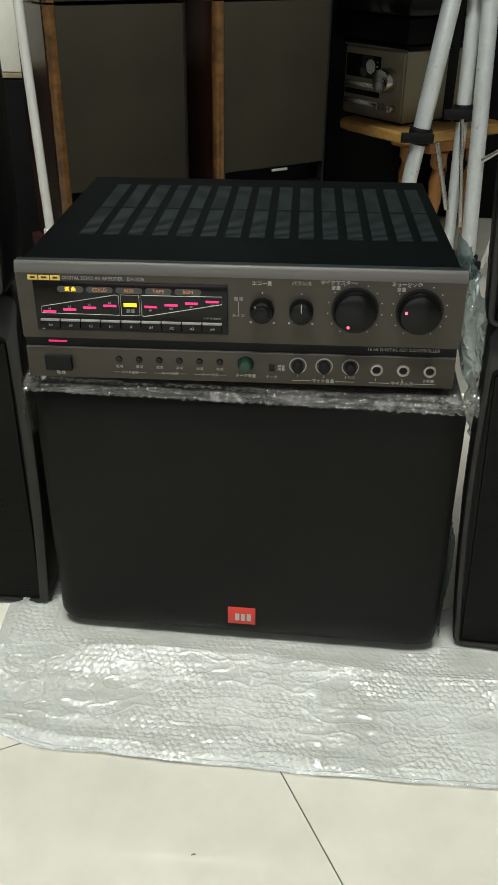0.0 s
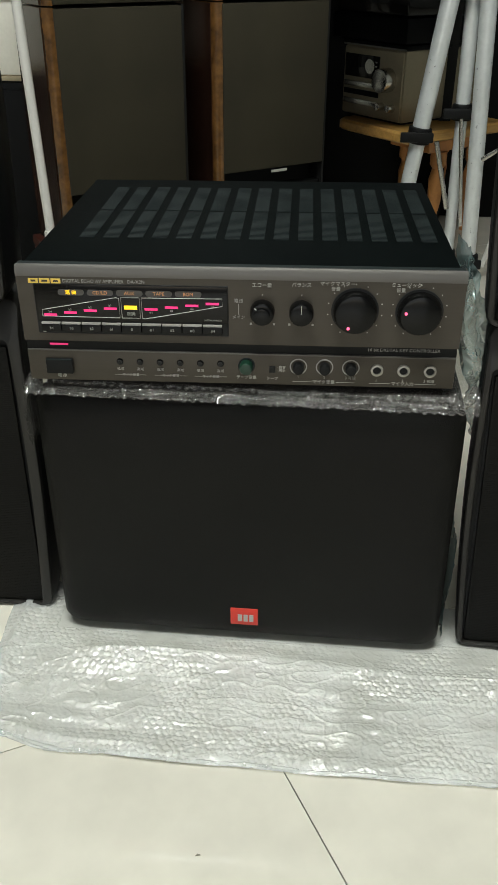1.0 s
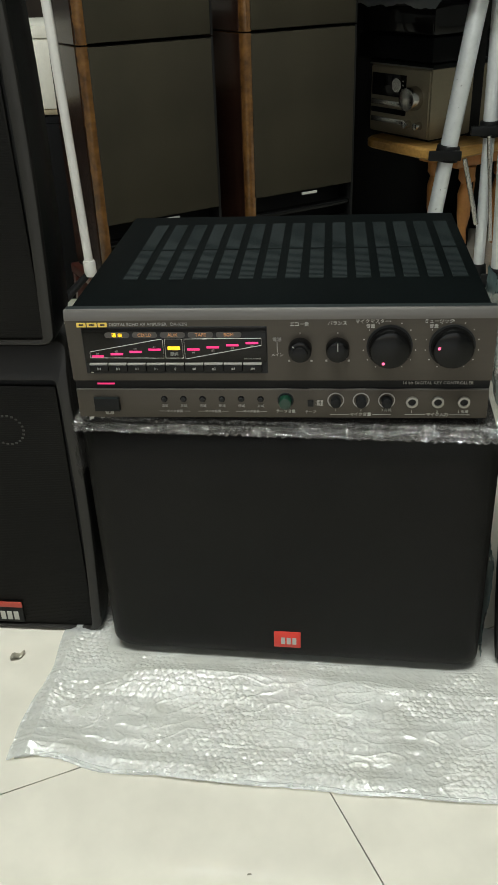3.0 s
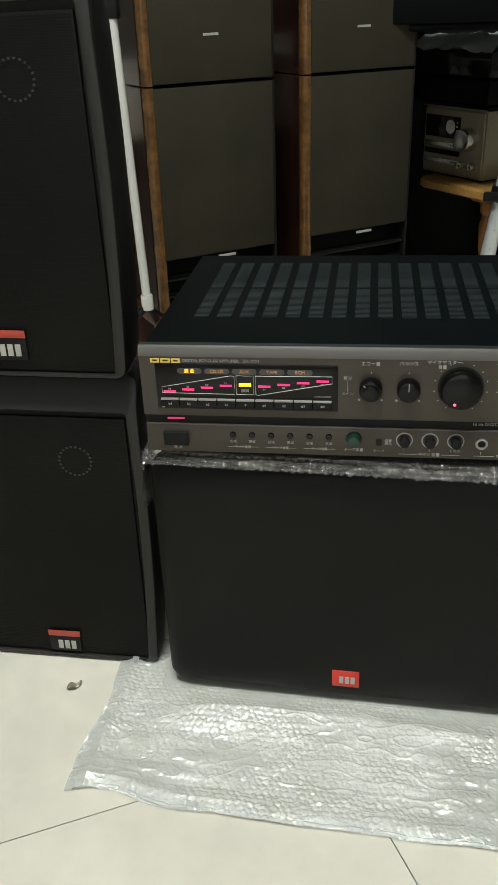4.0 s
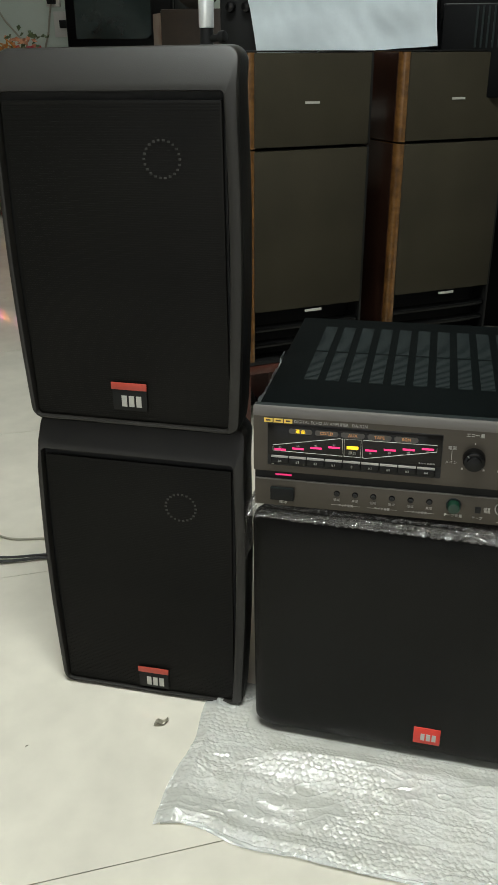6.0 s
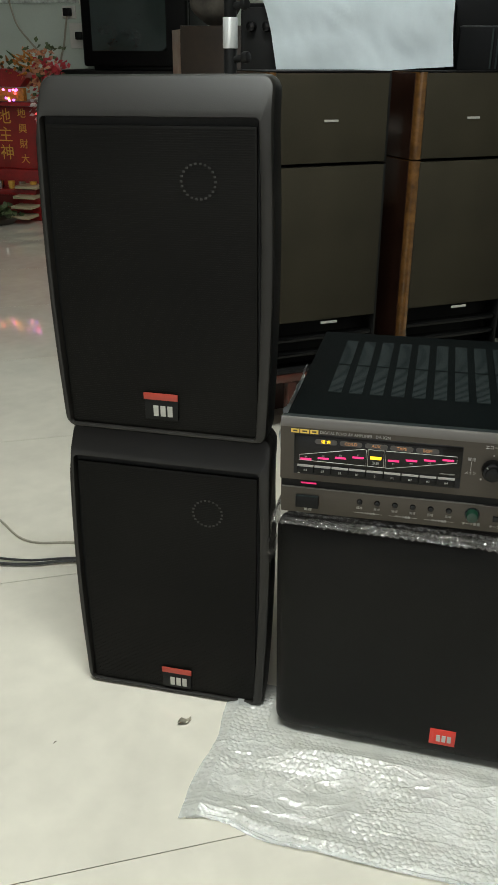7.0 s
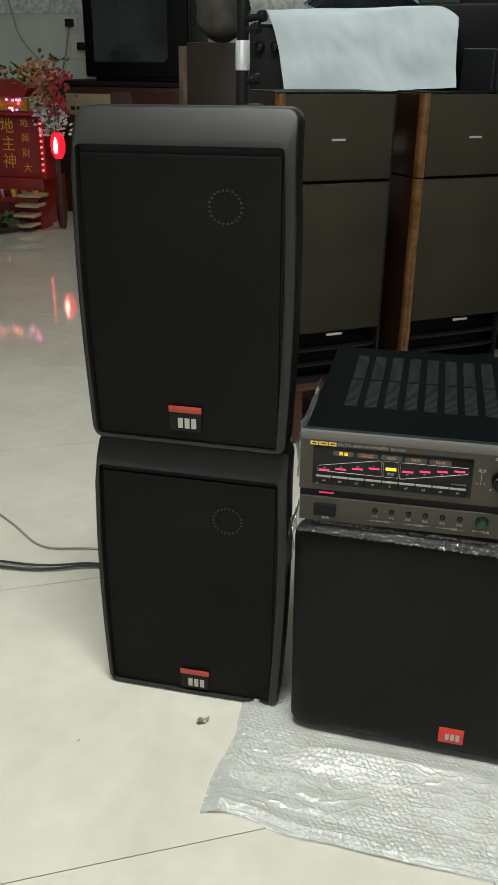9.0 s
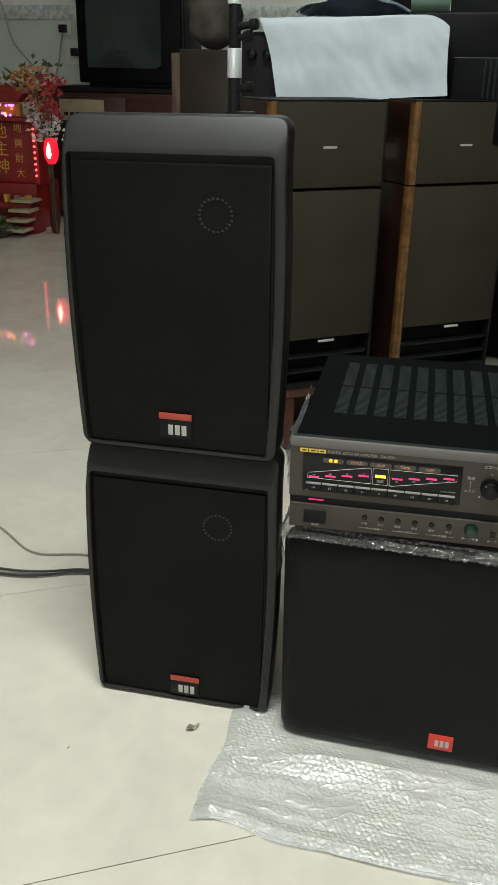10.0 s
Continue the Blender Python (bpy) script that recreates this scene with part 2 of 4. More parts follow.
def curve_points(points, n=8):
    """Points of a smooth line through the given ones."""
    p = [Vector(v) for v in points]
    p = [p[0] * 2 - p[1], *p, p[-1] * 2 - p[-2]]
    out = []
    for a, b, c, d in zip(p, p[1:], p[2:], p[3:]):
        for k in range(n):
            t = k / n
            out.append(0.5 * (2 * b + (c - a) * t + (2 * a - 5 * b + 4 * c - d) * t * t + (3 * b - a - 3 * c + d) * t ** 3))
    return out + [p[-2]]


def rounded_outline(x0, x1, z0, z1, r, n=5):
    out = []
    for cx, cz, a0 in ((x1 - r, z1 - r, 0), (x0 + r, z1 - r, 90), (x0 + r, z0 + r, 180), (x1 - r, z0 + r, 270)):
        for k in range(n + 1):
            a = radians(a0 + 90 * k / n)
            out.append((cx + r * math.cos(a), cz + r * math.sin(a)))
    return out


def loft(loops, caps=(True, True)):
    """Skins closed loops of the same count, each a list of points."""
    bm = bmesh.new()
    rows = [[bm.verts.new(p) for p in loop] for loop in loops]
    n = len(rows[0])
    for a, b in zip(rows, rows[1:]):
        for k in range(n):
            bm.faces.new((a[k], a[(k + 1) % n], b[(k + 1) % n], b[k]))
    if caps[0]:
        bm.faces.new(rows[0][::-1])
    if caps[1]:
        bm.faces.new(rows[-1])
    bmesh.ops.recalc_face_normals(bm, faces=bm.faces[:])
    return smooth(bm, 35)


def sheet(f, nu, nv):
    """A surface from f(u, v) with u and v from 0 to 1."""
    bm = bmesh.new()
    rows = [[bm.verts.new(f(i / nu, j / nv)) for i in range(nu + 1)] for j in range(nv + 1)]
    for a, b in zip(rows, rows[1:]):
        for i in range(nu):
            bm.faces.new((a[i], a[i + 1], b[i + 1], b[i])).smooth = True
    return bm


def letters(name, text, size, mat, parent, at, turn=(90, 0, 0), wide=1.0, depth=0.0002, label=""):
    """Raised lettering, centred at a point of its parent."""
    cu = bpy.data.curves.new(name, "FONT")
    cu.body, cu.size, cu.align_x, cu.align_y, cu.extrude, cu.resolution_u = text, size, "CENTER", "CENTER", depth, 2
    tmp = new(name, cu)
    bpy.context.view_layer.update()
    me = bpy.data.meshes.new_from_object(tmp.evaluated_get(bpy.context.evaluated_depsgraph_get()))
    bpy.data.objects.remove(tmp)
    me.materials.clear()
    me.materials.append(mat)
    ob = new(name, me)
    ob.parent = parent
    ob.matrix_basis = pose(*at, *turn) @ Matrix.Diagonal((wide, 1, 1, 1))
    return tagged(ob, label)


def hash2(a, b):
    v = math.sin(a * 127.1 + b * 311.7) * 43758.5453
    return v - math.floor(v)


def bubbles(x, y, pitch=0.0115):
    """Height of one bubble, 0 to 1, in a staggered field."""
    row = math.floor(y / (pitch * 0.87))
    best = 0.0
    for r in (row, row + 1):
        off = 0.5 * pitch if r % 2 else 0.0
        c = round((x - off) / pitch) * pitch + off
        d = math.hypot(x - c, y - r * pitch * 0.87) / (pitch * 0.46)
        if d < 1:
            best = max(best, math.sqrt(1 - d * d) * (0.55 + 0.45 * hash2(c * 97, r)))
    return best


# ---- the room ----
def wall(name, x0, x1, y0, y1, z0, z1, mat, label):
    return tagged(part(name, box(x0, x1, y0, y1, z0, z1), mat), label, "wall", kind="structure")


X0, X1, Y0, Y1 = -3.6, 2.6, -3.4, 5.2
floor = tagged(part("floor", box(X0 - 0.1, X1 + 0.1, Y0 - 0.1, Y1 + 0.1, -0.12, -0.0025), GROUT), "polished cream stone tiles with thin dark joints", "floor", kind="structure")
wall("wall_north", X0, X1, Y1, Y1 + 0.15, 0, 1.19, WALL_TILE, "grey glazed tiled lower wall of the room")
# unseen upper wall, made pale so that the floor mirrors something bright
wall("wall_north_upper", X0, X1, Y1, Y1 + 0.15, 1.19, CEILING_Z, PAINT, "plain off-white wall above the tiles, unseen, added to reflect in the floor")
wall("wall_west", X0 - 0.15, X0, Y0, Y1 + 0.15, 0, CEILING_Z, PLASTER, "plain plastered side wall, unseen, kept grey to cut bounce")
wall("wall_east", X1, X1 + 0.15, Y0, Y1 + 0.15, 0, CEILING_Z, PLASTER, "plain plastered side wall, unseen, kept grey to cut bounce")
# front wall out of view; its opening goes with the added daylight lamp
south = thing("wall_south", pose(0, 0, 0), "plastered front wall, unseen, with an opening made up for the daylight", "wall", kind="structure")
part("pier", box(X0 - 0.15, -2.3, Y0 - 0.15, Y0, 0, CEILING_Z), PLASTER, south)
part("pier", box(1.5, X1 + 0.15, Y0 - 0.15, Y0, 0, CEILING_Z), PLASTER, south)
part("lintel", box(-2.3, 1.5, Y0 - 0.15, Y0, 2.7, CEILING_Z), PLASTER, south)
tagged(part("ceiling", box(X0 - 0.15, X1 + 0.15, Y0 - 0.15, Y1 + 0.15, CEILING_Z, CEILING_Z + 0.12), PLASTER), "plain plastered ceiling, unseen, kept grey to cut bounce", "ceiling", kind="structure")
tagged(part("ground", box(-60, 60, -80, Y0 - 0.151, -0.2, -0.02), PLASTER), "pale concrete yard outside the assumed shop front, unseen", "ground", kind="structure")
tagged(part("wall_border", box(X0, X1, Y1 - 0.012, Y1, 1.11, 1.19, 0.003), BAND_TILE), "relief border course of glazed tiles", "trim", kind="structure")

# fittings made up around the added ceiling lamps
for x, y, _, wide in BATTENS:
    lamp = thing("assumed_ceiling_light", pose(x, y, CEILING_Z), "white fluorescent light fitting assumed on the ceiling, out of view", "lamp", "lights on the ceiling")
    part("housing", box(-0.62, 0.62, -wide / 2, wide / 2, -0.06, 0, 0.006), WHITE_TUBE, lamp)
    for k in range(3 if wide > 0.3 else 1):
        ty = (k - 1) * 0.17 if wide > 0.3 else 0.0
        part("tube", cyl((-0.6, ty, -0.085), (0.6, ty, -0.085), 0.014), TUBE_GLOW, lamp)


# ---- amplifier ----
def amplifier():
    amp = thing("amplifier", pose(-0.1983, 0.7463, 0.3372, 0, -0.48, 2.0), "titanium-faced karaoke amplifier with lit display, on bubble wrap", "amplifier")
    W, H, D = 0.4205, 0.1182, 0.337
    part("chassis", box(0.0055, W - 0.0055, 0.012, D, -0.001, H - 0.004, 0.001), COVER, amp)
    lid = box(0.0045, W - 0.0045, 0.0135, D, H - 0.0038, H - 0.0008, 0.0014)
    part("top_cover", lid, COVER, amp, "black painted steel cover")
    # fascia: upper panel, rounded top edge coloured as lit, lower panel, dark slot between
    prof = [(0.014, 0.0425), (0.0, 0.0425), (0.0, H - 0.0105)] + [(0.0038 * k ** 2.5, H - 0.0105 + 0.0097 * k) for k in (0.3, 0.5, 0.7, 0.85, 1.0)] + [(0.014, H - 0.0005)]
    part("upper_fascia", loft([[(x, y, z) for y, z in prof] for x in (0, W)]), FACE, amp)
    edge = [(0.0036 * k ** 2.5 - 0.0004, H - 0.0104 + 0.0104 * k) for k in (0.0, 0.2, 0.4, 0.6, 0.75, 0.9, 1.0)]
    edge += [(0.0055, H), (0.0055, H - 0.004), (0.003, H - 0.0104)]
    part("top_edge", loft([[(x, y, z) for y, z in edge] for x in (-0.0002, W + 0.0002)]), FACE_EDGE, amp, "top edge in a brighter tone for the light it catches")
    part("top_flat", box(0.001, W - 0.001, 0.0055, 0.0135, H - 0.003, H - 0.0002), VENT, amp, "dull grey strip behind the top edge")
    part("slot_strip", box(0.001, W - 0.001, 0.0022, 0.012, 0.031, 0.043), BLACK_GAP, amp, "glossy black slot strip")
    part("lower_fascia", box(0.001, W - 0.001, 0.0, 0.012, 0.0, 0.0325, 0.0008), FACE, amp)
    # thin strip standing in for the highlight on the lower panel's top edge
    part("lower_highlight", box(0.0015, W - 0.0015, -0.0003, 0.004, 0.0316, 0.0327, 0.0003), FACE_EDGE, amp)
    part("pilot_lamp", box(0.024, 0.042, 0.0012, 0.003, 0.0374, 0.0390), LED_RED, amp, "lit red pilot lamp")
    letters("slot_lettering", "16 bit DIGITAL KEY CONTROLLER", 0.0046, DIM_PRINT, amp, (0.369, 0.0019, 0.0388))
    # display window
    dx0, dx1, dz0, dz1 = 0.0163, 0.2001, 0.0512, 0.1003
    part("display_frame", loft([[(x, 0.0003, z) for x, z in rounded_outline(dx0 - 0.001, dx1 + 0.001, dz0 - 0.001, dz1 + 0.001, 0.001, 2)], [(x, -0.0006, z) for x, z in rounded_outline(dx0 - 0.0005, dx1 + 0.0005, dz0 - 0.0005, dz1 + 0.0005, 0.001, 2)]]), HOLE, amp)
    part("display_window", box(dx0, dx1, -0.0012, 0.001, dz0 + 0.0125, dz1, 0.0004), DISPLAY, amp, "glossy black display window")
    bw = (dx1 - dx0 - 0.008) / 9
    for i in range(9):
        k = part("key", box(dx0 + 0.0035 + i * bw, dx0 + 0.0035 + (i + 1) * bw - 0.0006, -0.0035, 0.0005, dz0 + 0.0022, dz0 + 0.0105, 0.0006), KNOB, amp)
        # pale strip for the light along each key's upper edge
        part("key_highlight", box(dx0 + 0.0039 + i * bw, dx0 + 0.0031 + (i + 1) * bw - 0.0006, -0.0037, -0.0005, dz0 + 0.0100, dz0 + 0.0115), DIM_PRINT, k)
        letters("key_mark", ["b4", "b3", "b2", "b1", "0", "#1", "#2", "#3", "#4"][i], 0.0038, DIM_PRINT, amp, (dx0 + 0.0035 + (i + 0.5) * bw, -0.0037, dz0 + 0.0058))
    part("standby_dot", box(dx0 + 0.004, dx0 + 0.0065, -0.0014, 0, dz0 + 0.0005, dz0 + 0.002), SILVER_PRINT, amp)
    y = -0.0014
    # key lamps rising to the right in two wedges, and the yellow centre lamp
    for i in range(9):
        cx = dx0 + 0.0035 + (i + 0.5) * bw
        z = 0.0690 + 0.0024 * i if i < 4 else 0.0740 + 0.0022 * (i - 4)
        if i == 4:
            part("centre_lamp", box(cx - 0.0062, cx + 0.0062, y - 0.0004, y, 0.0768, 0.0806, 0.0001), LED_YELLOW, amp, "lit yellow centre lamp")
            letters("lamp_mark", "原調", 0.0042, DIM_PRINT, amp, (cx, y - 0.0002, 0.0722))
        else:
            part("key_lamp", box(cx - 0.0062, cx + 0.0062, y - 0.0004, y, z, z + 0.0022), LED_RED, amp, "lit red key lamp")
            letters("lamp_mark", ["b4", "b3", "b2", "b1", "", "#1", "#2", "#3", "#4"][i], 0.0030, DIM_PRINT, amp, (cx, y - 0.0002, z + (0.0040 if i < 4 else -0.0022)))

    def outline(name, pts, r=0.00035):
        part(name, tube([(x, y - 0.0001, z) for x, z in pts + pts[:1]], r, 4), SILVER_PRINT, amp)
    a, b = dx0 + 0.0055, dx0 + 0.0035 + 4 * bw - 0.001
    outline("wedge_outline", [(a, 0.0685), (b, 0.0680), (b, 0.0875), (b - 0.003, 0.0883), (a, 0.0750)])
    a, b = dx0 + 0.0035 + 4 * bw + 0.001, dx0 + 0.0035 + 5 * bw - 0.001
    outline("centre_outline", [(a, 0.0680), (b, 0.0680), (b, 0.0885), (a, 0.0885)])
    a, b = dx0 + 0.0035 + 5 * bw + 0.001, dx1 - 0.005
    outline("wedge_outline", [(a, 0.0680), (a + 0.003, 0.0675), (b, 0.0815), (b, 0.0890), (a, 0.0885)])
    letters("memo_mark", "DIGITAL ENERGY", 0.0022, DIM_PRINT, amp, (0.186, y - 0.0002, 0.0672))
    for i, word in enumerate(("選 曲", "CD/LD", "AUX", "TAPE", "BGM")):
        cx = 0.0516 + i * 0.0279
        part("source_lamp", loft([[(x, y + e, z) for x, z in rounded_outline(cx - 0.0125, cx + 0.0125, 0.0899, 0.0957, 0.0028)] for e in (0.0002, -0.0003)]), material("smoked_lens", (0.05, 0.045, 0.042), 0.3), amp, "smoked oval source lamp")
        letters("source_word", word, 0.0048, LED_AMBER if i else LED_YELLOW, amp, (cx, y - 0.0005, 0.0928))
    # maker's mark as plain gold bars, then the printed line
    for i, (x0, x1) in enumerate(((0.0117, 0.0210), (0.0222, 0.0322), (0.0334, 0.0425))):
        part("mark_bar", box(x0, x1, -0.0004, 0.0002, 0.1010, 0.1023), GOLD_PRINT, amp, "gold maker's mark bar")
        part("mark_bar", box(x0, x0 + 0.0022, -0.0004, 0.0002, 0.1023, 0.1044), GOLD_PRINT, amp)
        part("mark_bar", box(x0, x1, -0.0004, 0.0002, 0.1044, 0.1057), GOLD_PRINT, amp)
        part("mark_bar", box(x1 - 0.0022, x1, -0.0004, 0.0002, 0.1023, 0.1044), GOLD_PRINT, amp)
    letters("model_line", "DIGITAL ECHO AV AMPLIFIER   DA-X2N", 0.0048, DIM_PRINT, amp, (0.0835, -0.0003, 0.1035), wide=0.92)

    def knob(name, x, z, r, depth, mat=KNOB, pointer=None, label=""):
        k = part(name, cyl((x, 0.001, z), (x, -depth, z), r, r * 0.93, 40, min(0.0048, r * 0.22)), mat, amp, label)
        if pointer is not None:
            dx, dz = math.sin(radians(pointer)), math.cos(radians(pointer))
            part("pointer", tube([(x + dx * r * 0.15, -depth - 0.0001, z + dz * r * 0.15), (x + dx * r * 0.85, -depth - 0.0001, z + dz * r * 0.85)], 0.0004, 4), SILVER_PRINT, k)
        return k
    for x, p, name in ((0.2331, -45, "echo_knob"), (0.2697, 0, "balance_knob")):
        knob(name, x, 0.0778, 0.0118, 0.013, pointer=p)
        for s in (-1, 1):
            part("scale_mark", box(x + s * 0.011 - 0.001, x + s * 0.011 + 0.001, -0.0003, 0.0002, 0.0632, 0.0652), DIM_PRINT, amp)
        part("scale_mark", box(x - 0.0004, x + 0.0004, -0.0003, 0.0002, 0.0928, 0.0943), SILVER_PRINT, amp)
    part("inner_ring", cyl((0.2331, -0.012, 0.0778), (0.2331, -0.0165, 0.0778), 0.0078, 0.0075, 30, 0.0008), KNOB, amp)
    for x, ang in ((0.3197, 206), (0.3794, 283)):
        k = knob("volume_knob", x, 0.0797, 0.0210, 0.014, label="large gloss black volume knob with a lit dot")
        part("skirt", cyl((x, 0.001, 0.0797), (x, -0.0015, 0.0797), 0.0222, 0.0222, 40), HOLE, k)
        dx, dz = math.sin(radians(ang)), math.cos(radians(ang))
        part("lit_dot", cyl((x + dx * 0.0140, -0.0139, 0.0797 + dz * 0.0140), (x + dx * 0.0140, -0.0146, 0.0797 + dz * 0.0140), 0.0014, seg=12), LED_PINK, k, "lit pink dot")
        for i in range(13):
            a = radians(-150 + 25 * i)
            part("scale_dot", cyl((x + 0.0256 * math.sin(a), 0.0, 0.0797 + 0.0256 * math.cos(a)), (x + 0.0256 * math.sin(a), -0.0004, 0.0797 + 0.0256 * math.cos(a)), 0.0006, seg=6), SILVER_PRINT, amp)
    letters("echo_word", "エコー量", 0.0047, SILVER_PRINT, amp, (0.2325, -0.0003, 0.1027))
    letters("balance_word", "バランス", 0.0047, SILVER_PRINT, amp, (0.2693, -0.0003, 0.1035))
    letters("mic_word", "マイクマスター", 0.0047, SILVER_PRINT, amp, (0.3026, -0.0003, 0.1052))
    letters("mic_word", "音量", 0.0044, SILVER_PRINT, amp, (0.3010, -0.0003, 0.1003))
    letters("music_word", "ミュージック", 0.0047, SILVER_PRINT, amp, (0.3657, -0.0003, 0.1050))
    letters("music_word", "音量", 0.0044, SILVER_PRINT, amp, (0.3610, -0.0003, 0.1000))
    letters("side_word", "電源", 0.0045, DIM_PRINT, amp, (0.2105, -0.0003, 0.0868))
    letters("side_word", "メイン", 0.0042, DIM_PRINT, amp, (0.2105, -0.0003, 0.0705))
    part("side_line", box(0.2102, 0.2108, -0.0003, 0.0002, 0.073, 0.084), DIM_PRINT, amp)
    # lower row
    p = part("power_button", box(0.0189, 0.0455, -0.004, 0.001, 0.0083, 0.0238, 0.0008), BLACK_PLASTIC, amp, "square black power button")
    # grey strip painted as the highlight along the button's top
    part("button_highlight", box(0.0192, 0.0452, -0.0042, -0.002, 0.0228, 0.0240, 0.0003), VENT, p)
    letters("power_word", "電源", 0.0048, SILVER_PRINT, amp, (0.033, -0.0003, 0.0052))
    for i in range(6):
        x = 0.0926 + 0.0199 * i
        j = part("mini_knob", cyl((x, 0.001, 0.0215), (x, -0.0008, 0.0215), 0.0036, 0.0033, 20), KNOB, amp)
        part("shaft", cyl((x, 0.0, 0.0215), (x, -0.0035, 0.0215), 0.0022, 0.0020, 16), HOLE, j)
        letters("trim_word", ["低域", "高域", "低域", "高域", "低域", "高域"][i], 0.0036, DIM_PRINT, amp, (x, -0.0003, 0.0135))
        if i % 2 == 0:
            part("bracket_line", box(x - 0.006, x + 0.026, -0.0003, 0.0001, 0.0072, 0.0075), DIM_PRINT, amp)
            letters("trim_group", "マイク音質", 0.0034, DIM_PRINT, amp, (x + 0.010, -0.0004, 0.0073))
    part("tape_bezel", cyl((0.2176, 0.001, 0.0202), (0.2176, -0.001, 0.0202), 0.0085, 0.0082, 30), VENT, amp)
    knob("tape_knob", 0.2176, 0.0202, 0.0068, 0.010, KNOB_GREEN, label="dark green tape knob")
    letters("tape_word", "テープ音量", 0.0040, SILVER_PRINT, amp, (0.2176, -0.0003, 0.0075))
    part("tape_switch", box(0.2400, 0.2460, -0.002, 0.001, 0.0138, 0.0203, 0.0004), HOLE, amp)
    letters("switch_word", "-録音\n-再生", 0.0034, SILVER_PRINT, amp, (0.2520, -0.0003, 0.0172))
    letters("switch_word", "テープ", 0.0038, DIM_PRINT, amp, (0.243, -0.0003, 0.0068))
    for i in range(3):
        x = 0.2684 + 0.02545 * i
        part("dial_ring", loft([[(x + r * math.cos(t), yy, 0.0203 + r * math.sin(t)) for t in [2 * math.pi * k / 28 for k in range(28)]] for r, yy in ((0.0085, 0.001), (0.0085, -0.0006), (0.0074, -0.0006), (0.0074, 0.001))], (False, False)), DIM_PRINT, amp)
        knob("mic_knob", x, 0.0203, 0.0056, 0.009, BLACK_PLASTIC)
        letters("mic_number", ["1", "2", "3 有線"][i], 0.0038, DIM_PRINT, amp, (x, -0.0003, 0.0092))
        x = 0.3446 + 0.02555 * i
        j = part("jack", loft([[(x + r * math.cos(t), yy, 0.0187 + r * math.sin(t)) for t in [2 * math.pi * k / 28 for k in range(28)]] for r, yy in ((0.0062, 0.001), (0.0060, -0.0024), (0.0041, -0.0026), (0.0038, 0.0005))], (False, False)), NICKEL, amp, "nickel microphone jack")
        part("bore", cyl((x, 0.0008, 0.0187), (x, -0.0008, 0.0187), 0.0040, seg=20), HOLE, j)
        letters("jack_number", ["1", "2", "3 有線"][i], 0.0038, SILVER_PRINT, amp, (x, -0.0003, 0.0075))
    for x0, x1, word in ((0.2630, 0.3240, "マイク音量"), (0.3380, 0.4025, "マイク入力")):
        m = (x0 + x1) / 2
        part("bracket_line", box(x0, m - 0.012, -0.0003, 0.0001, 0.0040, 0.0044), SILVER_PRINT, amp)
        part("bracket_line", box(m + 0.012, x1, -0.0003, 0.0001, 0.0040, 0.0044), SILVER_PRINT, amp)
        letters("group_word", word, 0.0044, SILVER_PRINT, amp, (m, -0.0003, 0.0042))
    # two rows of louvred vents in the cover, coloured lighter for their reflection
    for row, (y0, y1) in enumerate(((0.091, 0.190), (0.1955, 0.298))):
        for i in range(15):
            x = 0.0405 + i * 0.02486
            bm = box(x, x + 0.0155, y0, y1, H - 0.001, H - 0.0004)
            for k in range(24):
                yy = y0 + (y1 - y0) * (k + 0.2) / 24
                box(x, x + 0.0155, yy, yy + 0.0021, H - 0.0005, H + 0.0001, bm=bm)
            part("vent", bm, VENT, amp, "finely slotted vent, grey for the light it reflects")
    for x in (0.05, 0.37):
        for yy in (0.05, 0.28):
            part("foot", cyl((x, yy, -0.010), (x, yy, 0.0), 0.016, seg=20), BLACK_PLASTIC, amp)
    return amp


amplifier()


# ---- loudspeakers ----
def badge(parent, x, y, z, w, h, ground, strip):
    b = part("badge", box(x, x + w, y - 0.002, y, z - h, z, 0.0006), ground, parent, "small maker's badge with pale bars")
    if strip:
        part("badge_strip", box(x - 0.0005, x + w + 0.0005, y - 0.0028, y - 0.0015, z - h * 0.24, z + 0.0005, 0.0003), strip, b, "faded red strip")
    zc, s = z - h * (0.66 if strip else 0.57), h * 0.20
    for x0, x1, h0 in ((0.27, 0.42, -1), (0.48, 0.63, -1), (0.69, 0.84, -1)):
        part("badge_bar", box(x + w * x0, x + w * x1, y - 0.0026, y - 0.0012, zc + s * h0, zc + s), SILVER_PRINT, b)
    return b


